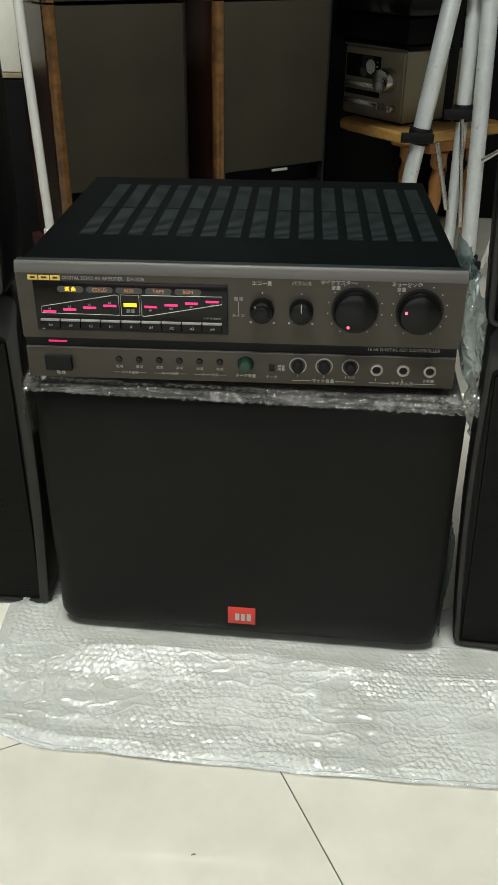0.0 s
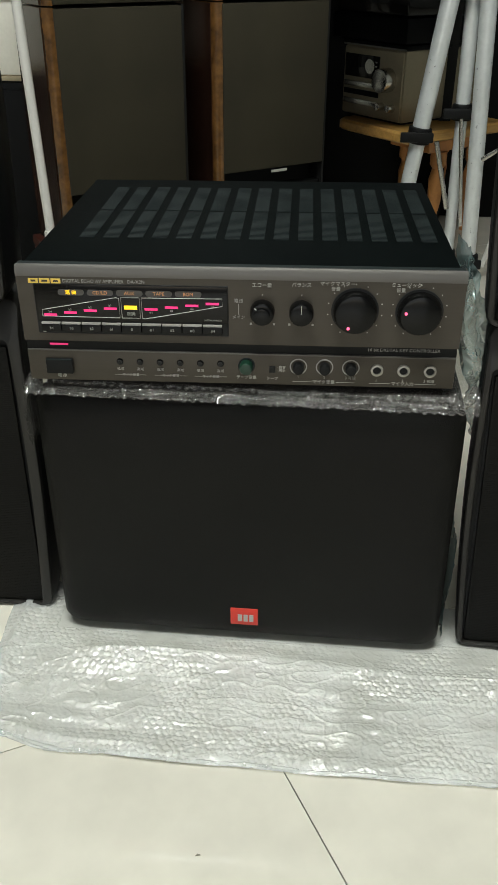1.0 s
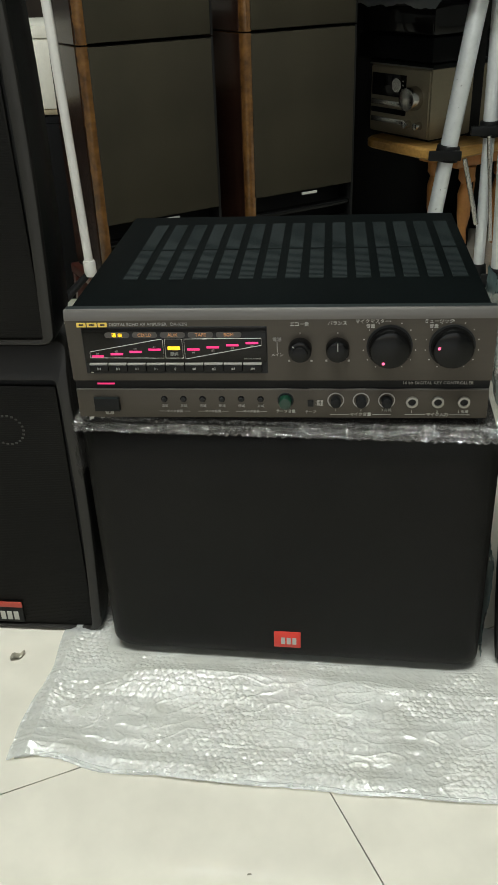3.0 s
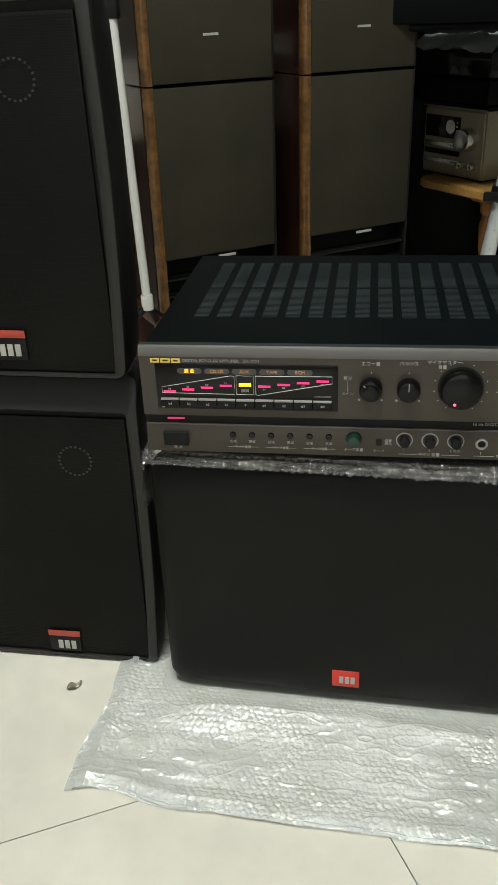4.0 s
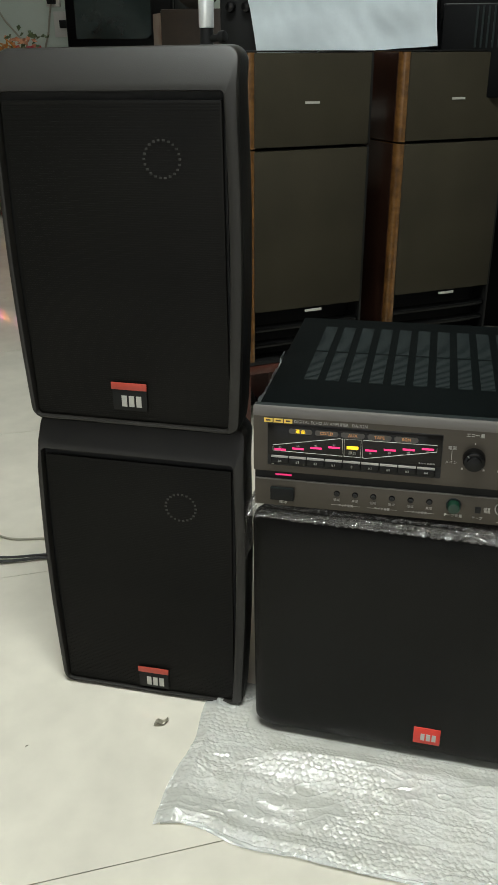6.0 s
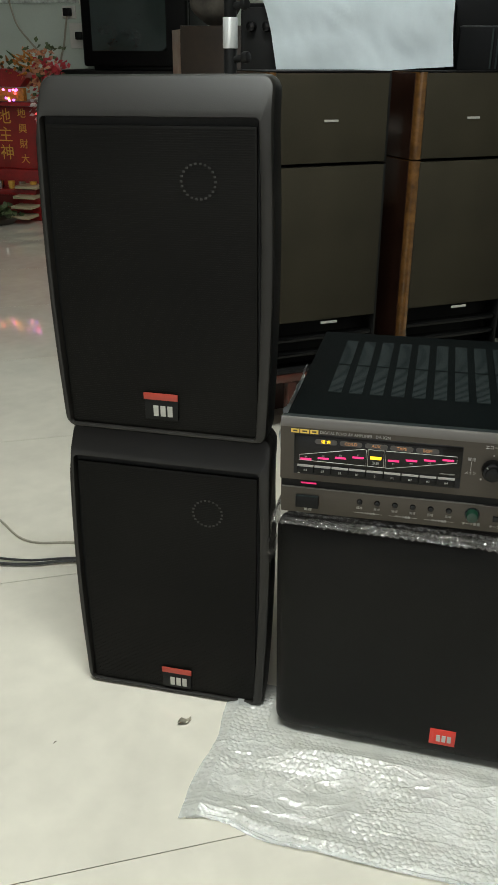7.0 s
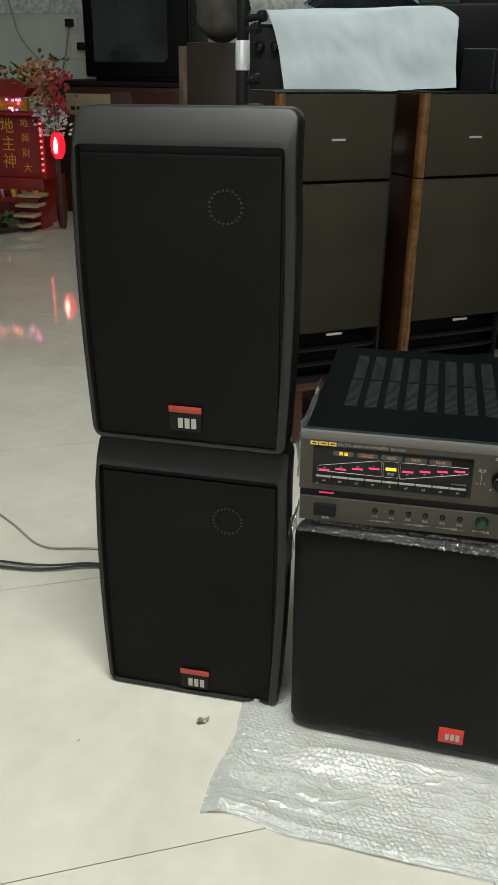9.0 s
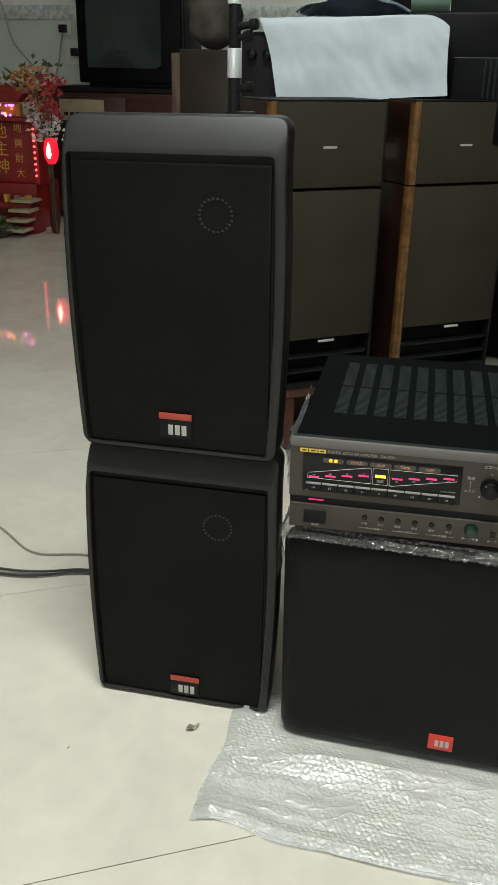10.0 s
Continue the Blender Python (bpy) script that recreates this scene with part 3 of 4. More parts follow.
def subwoofer():
    sub = thing("subwoofer", pose(-0.200, 0.749, 0.004), "black leatherette bass cabinet with a padded front, on bubble wrap", "loudspeaker")
    W, H, D = 0.442, 0.315, 0.36
    part("cabinet", box(0.004, W - 0.004, 0.02, D, 0.0, H, 0.004), VINYL, sub)
    loops = []
    for y, inset, r in ((0.032, -0.002, 0.016), (0.020, -0.002, 0.017), (0.010, 0.0, 0.018), (0.004, 0.005, 0.020), (0.0, 0.013, 0.022), (-0.0012, 0.024, 0.022), (-0.0018, 0.036, 0.02), (-0.0022, 0.05, 0.02), (-0.0024, 0.07, 0.018), (-0.0025, 0.10, 0.014), (-0.0025, 0.14, 0.008)):
        loops.append([(x, y, z) for x, z in rounded_outline(inset, W - inset, 0.003 + max(0.0, inset) * 0.8, H - 0.001 - max(0.0, inset) * 1.1, r, 6)])
    pad = loft(loops)
    for v in pad.verts:
        v.co.y += 0.015 * max(0.0, (v.co.z - 0.215) / 0.10) ** 1.8 * (1 if v.co.y < 0.015 else 0)
        v.co.x += 0.001 - 0.0045 * v.co.z / H
    part("front_pad", pad, VINYL, sub, "padded black front cover")
    badge(sub, 0.202, -0.001, 0.049, 0.032, 0.0245, RED_BADGE, None)
    return sub


subwoofer()


def bow(bm, W, H, reach=0.006):
    """Lets the sides swell a little at mid height."""
    for v in bm.verts:
        h = min(1, max(0, v.co.z / H))
        v.co.x += reach * math.sin(math.pi * h) * (2 * v.co.x / W - 1) - 0.0035 * (1 - h) * v.co.x / W
    return bm


def control_speaker():
    """One moulded monitor, front bottom corner at the origin, 0.25 wide and 0.40 high."""
    s = thing("loudspeaker", pose(0, 0, 0), "black moulded monitor loudspeaker with a ribbed grille", "loudspeaker", "stacked monitor loudspeakers")
    W, H = 0.248, 0.401
    lp = []
    for y, ins, r in ((0.012, 0.004, 0.014), (0.004, 0.0, 0.014), (0.012, -0.001, 0.014), (0.020, -0.001, 0.015), (0.040, 0.001, 0.017), (0.080, 0.009, 0.02), (0.15, 0.044, 0.03), (0.20, 0.062, 0.03)):
        lp.append([(x, y, z) for x, z in rounded_outline(max(ins, 0), W - max(ins, 0), 0.001 + 0.15 * max(ins, 0), H - 0.001 - 0.5 * max(0, ins - 0.004), r, 5)])
    shell = loft(lp)
    for k in range(1, 12):
        bmesh.ops.bisect_plane(shell, geom=shell.verts[:] + shell.edges[:] + shell.faces[:], plane_co=(0, 0, H * k / 12), plane_no=(0, 0, 1))
    bow(shell, W, H)
    for v in shell.verts:
        if v.co.y < 0.05 and v.co.z > 0.357:
            v.co.y += (v.co.z - 0.357) * 0.5 + 0.003
    part("cabinet", shell, BLACK_PLASTIC, s)
    gx0, gx1, gz0, gz1 = 0.008, W - 0.0140, 0.008, 0.357
    # front frame round the grille
    rings = []
    for y, i in ((0.016, 0.0), (0.004, 0.0), (0.0012, 0.0012), (0.0004, 0.0034)):
        rings.append([(x, y, z) for x, z in rounded_outline(0.0005 + i, W - 0.0005 - i, 0.002 + i, H - 0.001 - i, 0.012, 5)])
    for y, i in ((0.0004, 0.0022), (0.0010, 0.0006), (0.0030, 0.0), (0.012, 0.0)):
        rings.append([(x, y, z) for x, z in rounded_outline(gx0 - 0.001 - i, gx1 + 0.001 + i, gz0 - 0.001 - i, gz1 + 0.003 + i, 0.005, 5)])
    mould = loft(rings, (False, False))
    for z in [H * k / 12 for k in range(1, 12)]:
        bmesh.ops.bisect_plane(mould, geom=mould.verts[:] + mould.edges[:] + mould.faces[:], plane_co=(0, 0, z), plane_no=(0, 0, 1))
    for v in mould.verts:
        v.co.y += max(0.0, v.co.z - gz1) * 0.5
    part("front_frame", bow(smooth(mould) or mould, W, H), GREY_PLASTIC, s, "charcoal moulded frame with a sloping brow")
    part("recess", box(gx0 - 0.002, gx1 + 0.002, 0.010, 0.013, gz0 - 0.002, gz1 + 0.004), HOLE, s)
    bm = box(gx0, gx1, 0.0045, 0.0095, gz0, gz1 - 0.005, 0.0015)
    n = 140
    for i in range(n):
        z = gz0 + 0.003 + (gz1 - gz0 - 0.010) * i / n
        box(gx0 + 0.002, gx1 - 0.002, 0.00432, 0.006, z, z + 0.0013, bm=bm)
    g = part("grille", bm, GRILLE, s, "ribbed black grille")
    cx, cz = 0.173, 0.297
    for i in range(22):
        a = 2 * math.pi * i / 22
        part("tweeter_glint", box(cx + 0.0182 * math.cos(a) - 0.0012, cx + 0.0182 * math.cos(a) + 0.0012, 0.0026, 0.0036, cz + 0.0182 * math.sin(a) - 0.001, cz + 0.0182 * math.sin(a) + 0.001), TWEETER, g)
    badge(s, 0.107, 0.0035, 0.0445, 0.040, 0.033, BLACK_PLASTIC, DULL_RED)
    return s


TWEETER = material("grey_tweeter_mesh", (0.034, 0.033, 0.030), 0.5, vary=0.6, scale=60)
first = control_speaker()
WIDER = Matrix.Diagonal((1.04, 1, 1, 1))
first.matrix_basis = pose(-0.479, 0.775, 0.0, 0, 0, 1.5) @ WIDER
tagged(first, "black moulded monitor loudspeaker standing on the tiles")
copy = copy_thing(first, pose(-0.4755, 0.768, 0.4025, 0, -0.7, 0))
for ob in copy.children:
    if ob.name.startswith("badge"):
        ob.location.z += 0.010
        ob.location.x -= 0.006
tagged(copy, "black moulded monitor loudspeaker stacked on another one")
tagged(copy_thing(first, pose(0.267, 0.765, 0.0, 0, -2.3, -4) @ WIDER), "black moulded monitor loudspeaker beside the bass cabinet")
tagged(copy_thing(first, pose(0.2440, 0.765, 0.402, 0, -1.4, -4) @ WIDER), "black moulded monitor loudspeaker stacked on another one")


def tower(x, y, turn, dz, label):
    """A cloth-fronted tower with lacquered sides; its front left corner at (x, y)."""
    s = thing("tower_speaker", pose(x, y, 0.165, 0, 0, turn), label, "loudspeaker", "cloth-fronted tower loudspeakers")
    W, D = 0.262, 0.175
    zs = (0.105 + dz, 0.450, 0.628)
    post = 0.014
    for z0, z1, name in ((0.0, zs[1] - 0.002, "lower_cabinet"), (zs[1] + 0.001, zs[2], "upper_cabinet")):
        out = [(-post + post * (1 - math.cos(radians(a))), post * (1 - math.sin(radians(a)))) for a in range(0, 91, 15)]
        prof = [(-post, D), *out, (0.004, 0.0), (0.004, D)]
        part(name, loft([[(px, py, z) for px, py in prof] for z in (z0, z1)]), WALNUT, s, "burl walnut corner post")
        part("side_panel", box(-post - 0.002, -post + 0.004, post + 0.004, D, z0 + 0.001, z1 - 0.001), SIDE_LACQUER, s, "dark glossy lacquered side")
        part("core", box(0.0, W, 0.010, D, max(z0, zs[0]) + 0.001, z1 - 0.001), BLACK_GAP, s)
        part("end_post", box(W, W + 0.006, 0.0, D, z0, z1, 0.002), BLACK_GAP, s)
    part("cloth", box(0.003, W - 0.001, -0.003, 0.012, zs[0], zs[1] - 0.004, 0.002), CLOTH, s, "olive brown grille cloth")
    part("cloth", box(0.003, W - 0.001, -0.003, 0.012, zs[1] + 0.003, zs[2] - 0.001, 0.002), CLOTH, s, "olive brown grille cloth")
    part("top_board", box(-post, W + 0.006, 0.002, D, zs[2] + 0.0005, zs[2] + 0.003, 0.001), BLACK_GAP, s)
    part("maker_bar", box(W * 0.49 - 0.016, W * 0.49 + 0.016, -0.0045, -0.003, zs[2] - 0.094, zs[2] - 0.0895), SILVER_PRINT, s, "small silver maker's bar")
    part("label_bar", box(W * 0.47, W * 0.47 + 0.040, -0.006, -0.003, zs[0] - 0.009, zs[0] - 0.004), SILVER_PRINT, s, "silver label bar")
    part("base_recess", box(0.0, W, 0.05, D, 0.0, zs[0]), BLACK_GAP, s)
    for z in (0.028, 0.064):
        part("rail", box(0.0, W, 0.004, 0.03, z, z + 0.012, 0.004), KNOB, s)
    part("base_board", box(-post, W + 0.006, 0.0, D, -0.008, 0.0), BLACK_GAP, s)
    return s


tower(-0.427, 1.668, 36.5, 0.008, "walnut tower loudspeaker with olive cloth front and silver bar")
tower(-0.146, 1.880, 36.0, 0.010, "walnut tower loudspeaker with olive cloth beside its twin")
for x, y in ((-0.427, 1.668), (-0.146, 1.88)):
    st = thing("wooden_stand", pose(x, y, 0, 0, 0, 36.5), "reddish wooden stand under the tower loudspeaker", "stand", "stands under the towers")
    part("top", box(-0.03, 0.275, 0.0, 0.19, 0.135, 0.156, 0.003), RED_WOOD, st)
    for x0 in (-0.025, 0.05, 0.12, 0.19, 0.24):
        part("slat", box(x0, x0 + 0.022, 0.004, 0.03, 0.0, 0.135, 0.002), RED_WOOD, st)
    part("back", box(-0.03, 0.275, 0.165, 0.18, 0.0, 0.135), RED_WOOD, st)


# ---- bubble wrap ----
def crease(x, y, s, seed):
    """Sharp ridges, 0 to 1."""
    return 1 - abs(2 * noise.noise((x * s, y * s, seed))) ** 0.6


def wrap_front(x):
    return 0.567 + 0.015 * math.exp(-((x + 0.225) / 0.05) ** 2) + 0.004 * noise.noise((x * 14, 3.1, 0)) + 0.03 * max(0.0, x - 0.23)


def wrap_height(x, y):
    """The film rises in a fold before the bass cabinet and at its front edge, and creases in between."""
    if (-0.21 < x < 0.25 and y > 0.748) or (x > 0.25 and y > 0.762):
        return 0.0012
    calm = max(0.2, min(1.0, (0.765 - y) / 0.05))
    crest = 0.712 + 0.010 * noise.noise((x * 7, 1.3, 0)) - 0.05 * max(0.0, x - 0.2)
    size = 0.011 * max(0.0, min(1.0, 0.75 + 1.1 * noise.noise((x * 5, 8.2, 0)))) * (1 if x > -0.13 else max(0.0, 1 + (x + 0.13) / 0.08))
    d = (y - crest) / (0.045 if y < crest else 0.022)
    ridge = size * max(0.0, 1 - abs(d)) ** 1.2
    edge = y - wrap_front(x)
    lip = 0.006 * max(0.0, 1 - abs(edge - 0.016) / 0.016) * max(0.15, min(1.0, 0.6 + 1.3 * noise.noise((x * 9, 4.4, 0))))
    side = 0.006 * max(0.0, 1 - abs(x + 0.255) / 0.018)
    # bubbles are pressed flat in patches, and their rows wander
    wx = x + 0.0030 * noise.noise((x * 45, y * 45, 11.0)) + 0.006 * noise.noise((x * 9, y * 9, 12.0))
    wy = y + 0.0030 * noise.noise((x * 45, y * 45, 13.0)) + 0.006 * noise.noise((x * 9, y * 9, 14.0))
    full = max(0.22, min(1.0, 0.55 + 1.6 * noise.noise((x * 11, y * 18, 15.0))))
    bump = full * bubbles(wx, wy, 0.0078)
    big = 0.5 + 0.5 * noise.noise((x * 7, y * 18, 0.5))
    folds = 0.0034 * big + 0.0020 * noise.noise((x * 12, y * 55, 2.5)) + 0.0009 * noise.noise((x * 42, y * 75, 4.5)) + full * (0.0008 * noise.noise((x * 150, y * 190, 6.5)) + 0.0006 * noise.noise((x * 330, y * 330, 9.5)))
    sharp = 0.0012 * crease(x * 0.5, y, 52, 21.0) ** 4 + 0.0006 * crease(x, y, 130, 23.0) ** 3
    return 0.0016 + 0.0011 * bump + ridge + lip + side + calm * max(0.0, folds + sharp)


def floor_wrap(u, v):
    x = -0.272 + 0.85 * u
    front = wrap_front(x)
    y = front + (0.83 - front) * v
    x += 0.010 * noise.noise((y * 12, 7.7, 0)) * (1 - u)
    return Vector((x, y, wrap_height(x, y)))


wrap = thing("bubble_wrap", pose(0, 0, 0), "clear bubble wrap sheet spread on the floor tiles", "bubble wrap")
part("film", sheet(floor_wrap, 860, 270), WRAP, wrap)
hem = [(x, wrap_front(x) + 0.004, 0.0030 + 0.0012 * noise.noise((x * 60, 5, 5))) for x in [-0.268 + 0.004 * k for k in range(210)]]
part("folded_hem", tube(hem, [0.0022 + 0.0014 * noise.noise((p[0] * 70, 1, 8)) for p in hem], 7), WRAP_HEM, wrap, "folded front edge of the wrap")


def top_wrap(u, v):
    x = -0.207 + 0.456 * u
    ragged = 0.003 * noise.noise((x * 40, 1.7, 0)) + 0.0032 * noise.noise((x * 130, 4.2, 0))
    if v < 0.30:
        w = v / 0.30
        cell = bubbles(x + 0.002 * noise.noise((x * 50, w, 3)), 0.5 + 0.022 * w, 0.0085)
        z = 0.3205 - ragged + (0.0120 + ragged) * w + 0.0020 * cell * w + 0.0014 * noise.noise((x * 150, w * 3, 2))
        y = 0.7470 + 0.018 * w + 1.4 * ragged * (1 - w) - 0.0065 * cell * (1 - 0.5 * w) + 0.0030 * noise.noise((x * 90, w * 4, 7))
        return Vector((x, y, z))
    y = 0.7650 + 0.32 * (v - 0.30) / 0.70
    return Vector((x, y, 0.333 + 0.0008 * noise.noise((x * 60, y * 60, 1.0))))


# drawn in the darkened film, as it lies in the amplifier's shade
tagged(part("bubble_wrap", sheet(top_wrap, 420, 60), WRAP_DARK), "folded bubble wrap under the amplifier, coloured dark for the shade there", "bubble wrap")


def corner_wrap(u, v):
    """The flap that hangs over the bass cabinet's front left corner."""
    z = 0.327 - 0.075 * v
    y = 0.756 + 0.07 * u * (1 - 0.5 * v)
    x = -0.209 - 0.006 * math.sin(math.pi * v * 0.7) + 0.004 * noise.noise((y * 60, z * 70, 0)) - 0.002 * bubbles(y, z)
    return Vector((x + 0.004 * v, y, z))


tagged(part("bubble_wrap", sheet(corner_wrap, 40, 36), WRAP_DARK), "bubble wrap flap over the cabinet corner, in the shaded film colour", "bubble wrap")


def right_wrap(u, v):
    """Crumpled greenish wrap along the amplifier's side, its front end curling out and down to a tip."""
    if u < 0.5:
        y = 0.93 - 0.29 * u
        x, low, top = 0.2265 + 0.035 * (y - 0.785), 0.345, 0.470 - 0.05 * (0.5 - u) + 0.006 * noise.noise((y * 40, 5, 5))
    else:
        w = (u - 0.5) / 0.5
        y = 0.785 + 0.045 * w
        x, low, top = 0.2265 + 0.038 * w, 0.330 - 0.092 * w, 0.470 - 0.108 * w + 0.012 * noise.noise((w * 5, 2, 7))
    z = low + (top - low) * v
    swell = 0.016 * math.exp(-((z - 0.345) / 0.03) ** 2)
    rough = 0.35 if u < 0.5 else 1.0
    x += swell * rough + rough * (0.006 * noise.noise((u * 5, z * 38, 3)) + 0.006 * abs(noise.noise((u * 11, z * 75, 5))))
    y += rough * (0.009 * noise.noise((u * 6, z * 34, 8)) + 0.007 * abs(noise.noise((u * 13, z * 80, 9))))
    return Vector((max(x, 0.2245), y, z))


tagged(part("bubble_wrap", sheet(right_wrap, 150, 110), WRAP_GREEN), "crumpled greenish bubble wrap beside the amplifier", "bubble wrap")


def side_wrap(u, v):
    """Wrap hanging down beside the bass cabinet."""
    y, z = 0.778 + 0.16 * u, 0.002 + 0.14 * v
    x = 0.2495 + 0.010 * u + 0.004 * noise.noise((y * 30, z * 16, 3)) + 0.002 * bubbles(y, z)
    return Vector((x, y, z))


tagged(part("bubble_wrap", sheet(side_wrap, 60, 50), WRAP_GREEN), "dull bubble wrap hanging beside the bass cabinet", "bubble wrap")


def left_wrap(u, v):
    y = 0.84 + 0.15 * u
    top = 0.418 + 0.016 * u + 0.006 * noise.noise((y * 30, 2, 2))
    z = 0.335 + (top - 0.335) * v
    x = -0.213 - 0.008 * math.sin(v * 2.6) + 0.006 * noise.noise((y * 30, z * 30, 8)) + 0.003 * noise.noise((y * 70, z * 70, 9)) + 0.0015 * bubbles(y, z, 0.009)
    return Vector((x, y, z))


tagged(part("bubble_wrap", sheet(left_wrap, 110, 50), FILM), "bubble wrap turned up beside the amplifier", "bubble wrap")


# ---- stands and tripod ----
def light_stand():
    s = thing("light_stand", pose(0, 0, 0), "white and black light stand with silver collar and clamps", "stand")
    foot, knee = Vector((-0.444, 1.60, 0.0)), Vector((-0.470, 1.60, 0.76))

    def at(z):
        return foot.lerp(knee, z / 0.76) if z < 0.7 else Vector((-0.498, 1.60, z))
    part("pole", cyl(at(0.225), knee, 0.0088, seg=20), WHITE_TUBE, s)
    part("bracket", box(-0.515, -0.455, 1.588, 1.612, 0.735, 0.775, 0.004), BLACK_PLASTIC, s)
    part("sleeve", cyl(at(0.70), at(0.835), 0.0125, seg=20, bevel=0.001), BLACK_PLASTIC, s)
    part("collar", cyl(at(0.835), at(0.888), 0.0140, seg=24, bevel=0.001), ALU, s, "silver collar")
    part("upper_sleeve", cyl(at(0.888), at(0.965), 0.0120, seg=20, bevel=0.002), BLACK_PLASTIC, s)
    part("collar", cyl(at(0.965), at(1.0), 0.0140, seg=24), ALU, s)
    part("upper_pole", cyl(at(1.0), at(1.12), 0.009, seg=16), BLACK_PLASTIC, s)
    for z, dx in ((0.925, 0.034), (0.905, 0.026), (0.815, 0.028)):
        c = at(z)
        k = part("clamp", cyl(c, c + Vector((dx, -0.008, 0.004)), 0.0075, 0.006, 16, 0.001), BLACK_PLASTIC, s)
        part("clamp_knob", cyl(c + Vector((dx, -0.008, 0.004)), c + Vector((dx * 1.4, -0.012, 0.006)), 0.011, 0.010, 16, 0.002), BLACK_PLASTIC, k)
    part("hub", cyl(at(0.195), at(0.228), 0.0125, seg=20, bevel=0.003), WHITE_TUBE, s, "pale plastic pole end")
    for ang in (95, 165, 205):
        d = Vector((math.cos(radians(ang)), math.sin(radians(ang)), 0)) * 0.22
        leg = part("leg", cyl(at(0.205), at(0.0) + d + Vector((0, 0, 0.008)), 0.007, seg=12), BLACK_PLASTIC, s)
        part("rubber_foot", cyl(at(0.0) + d * 0.97 + Vector((0, 0, 0.016)), at(0.0) + d * 1.02, 0.011, seg=12), BLACK_PLASTIC, leg)
    return s


light_stand()


def tripod():
    t = thing("tripod", pose(0, 0, 0), "satin aluminium tripod with black leg locks", "tripod")
    apex = Vector((0.395, 2.12, 1.25))
    legs = ((Vector((0.324, 2.08, 0.611)), Vector((0.274, 2.08, 0.232)), 0.0200, 0.0180, 0.334), (Vector((0.3770, 2.11, 0.610)), Vector((0.3860, 2.11, 0.21)), 0.0165, 0.0135, 0.382), (Vector((0.4060, 2.08, 0.612)), Vector((0.4330, 2.08, 0.092)), 0.0185, 0.0175, 0.04))
    for hi, lo, r0, r1, zl in legs:
        d = (hi - lo).normalized()
        top, low, mid = hi + d * 0.55, lo - d * ((lo.z - 0.02) / d.z), lo + d * ((zl - lo.z) / d.z)
        leg = part("leg", cyl(mid, top, r0, seg=24), ALU, t)
        part("lower_tube", cyl(low, mid, r1, seg=24), ALU, leg)
        lock = part("leg_lock", cyl(mid - d * 0.018, mid + d * 0.018, r0 + 0.007, seg=20, bevel=0.004), BLACK_PLASTIC, leg, "black leg lock")
        part("lock_lever", box(mid.x - 0.045, mid.x + 0.03, mid.y - r0 - 0.012, mid.y - r0, mid.z - 0.012, mid.z + 0.010, 0.003), BLACK_PLASTIC, leg)
        part("rubber_foot", cyl((low.x, low.y, 0.0), low + d * 0.04, 0.026, r1 + 0.004, 20, 0.003), BLACK_PLASTIC, leg)
    part("head", cyl((0.35, 2.12, 1.12), (0.35, 2.12, 1.24), 0.05, seg=24, bevel=0.006), BLACK_PLASTIC, t)
    part("strut", cyl((0.327, 2.07, 0.323), (0.368, 2.07, 0.169), 0.0055, seg=10), STEEL, t)
    part("strut", cyl((0.377, 2.07, 0.374), (0.406, 2.07, 0.129), 0.0045, seg=10), STEEL, t)
    part("strut", cyl((0.500, 2.07, 0.16), (0.470, 2.07, 0.030), 0.006, seg=10), WHITE_TUBE, t)
    part("crank", cyl((0.432, 2.05, 0.289), (0.475, 2.03, 0.324), 0.0055, 0.004, 10), STEEL, t, "bright steel crank rod")
    return t


tripod()


# ---- stool with stereo set ----
def stool():
    s = thing("stool", pose(0.283, 2.240, 0, 0, 0, 40), "varnished pine stool with turned orange legs", "stool")
    part("seat", loft([[(x, y, z) for x, y in rounded_outline(i, 0.36 - i, i, 0.30 - i, 0.035, 5)] for z, i in ((0.276, 0.006), (0.281, 0.0), (0.298, 0.0), (0.304, 0.006))]), PINE, s, "rounded varnished pine seat")
    part("apron", box(0.120, 0.325, 0.050, 0.200, 0.236, 0.276, 0.004), ORANGE_WOOD, s)
    for x in (0.175, 0.310):
        for y in (0.065, 0.185):
            rs = [(0.0, 0.012), (0.03, 0.015), (0.06, 0.011), (0.10, 0.018), (0.16, 0.021), (0.19, 0.014), (0.20, 0.022), (0.235, 0.022)]
            part("leg", tube([(x, y, z) for z, r in rs], [r for z, r in rs], 14), ORANGE_WOOD, s)
    return s


stool()


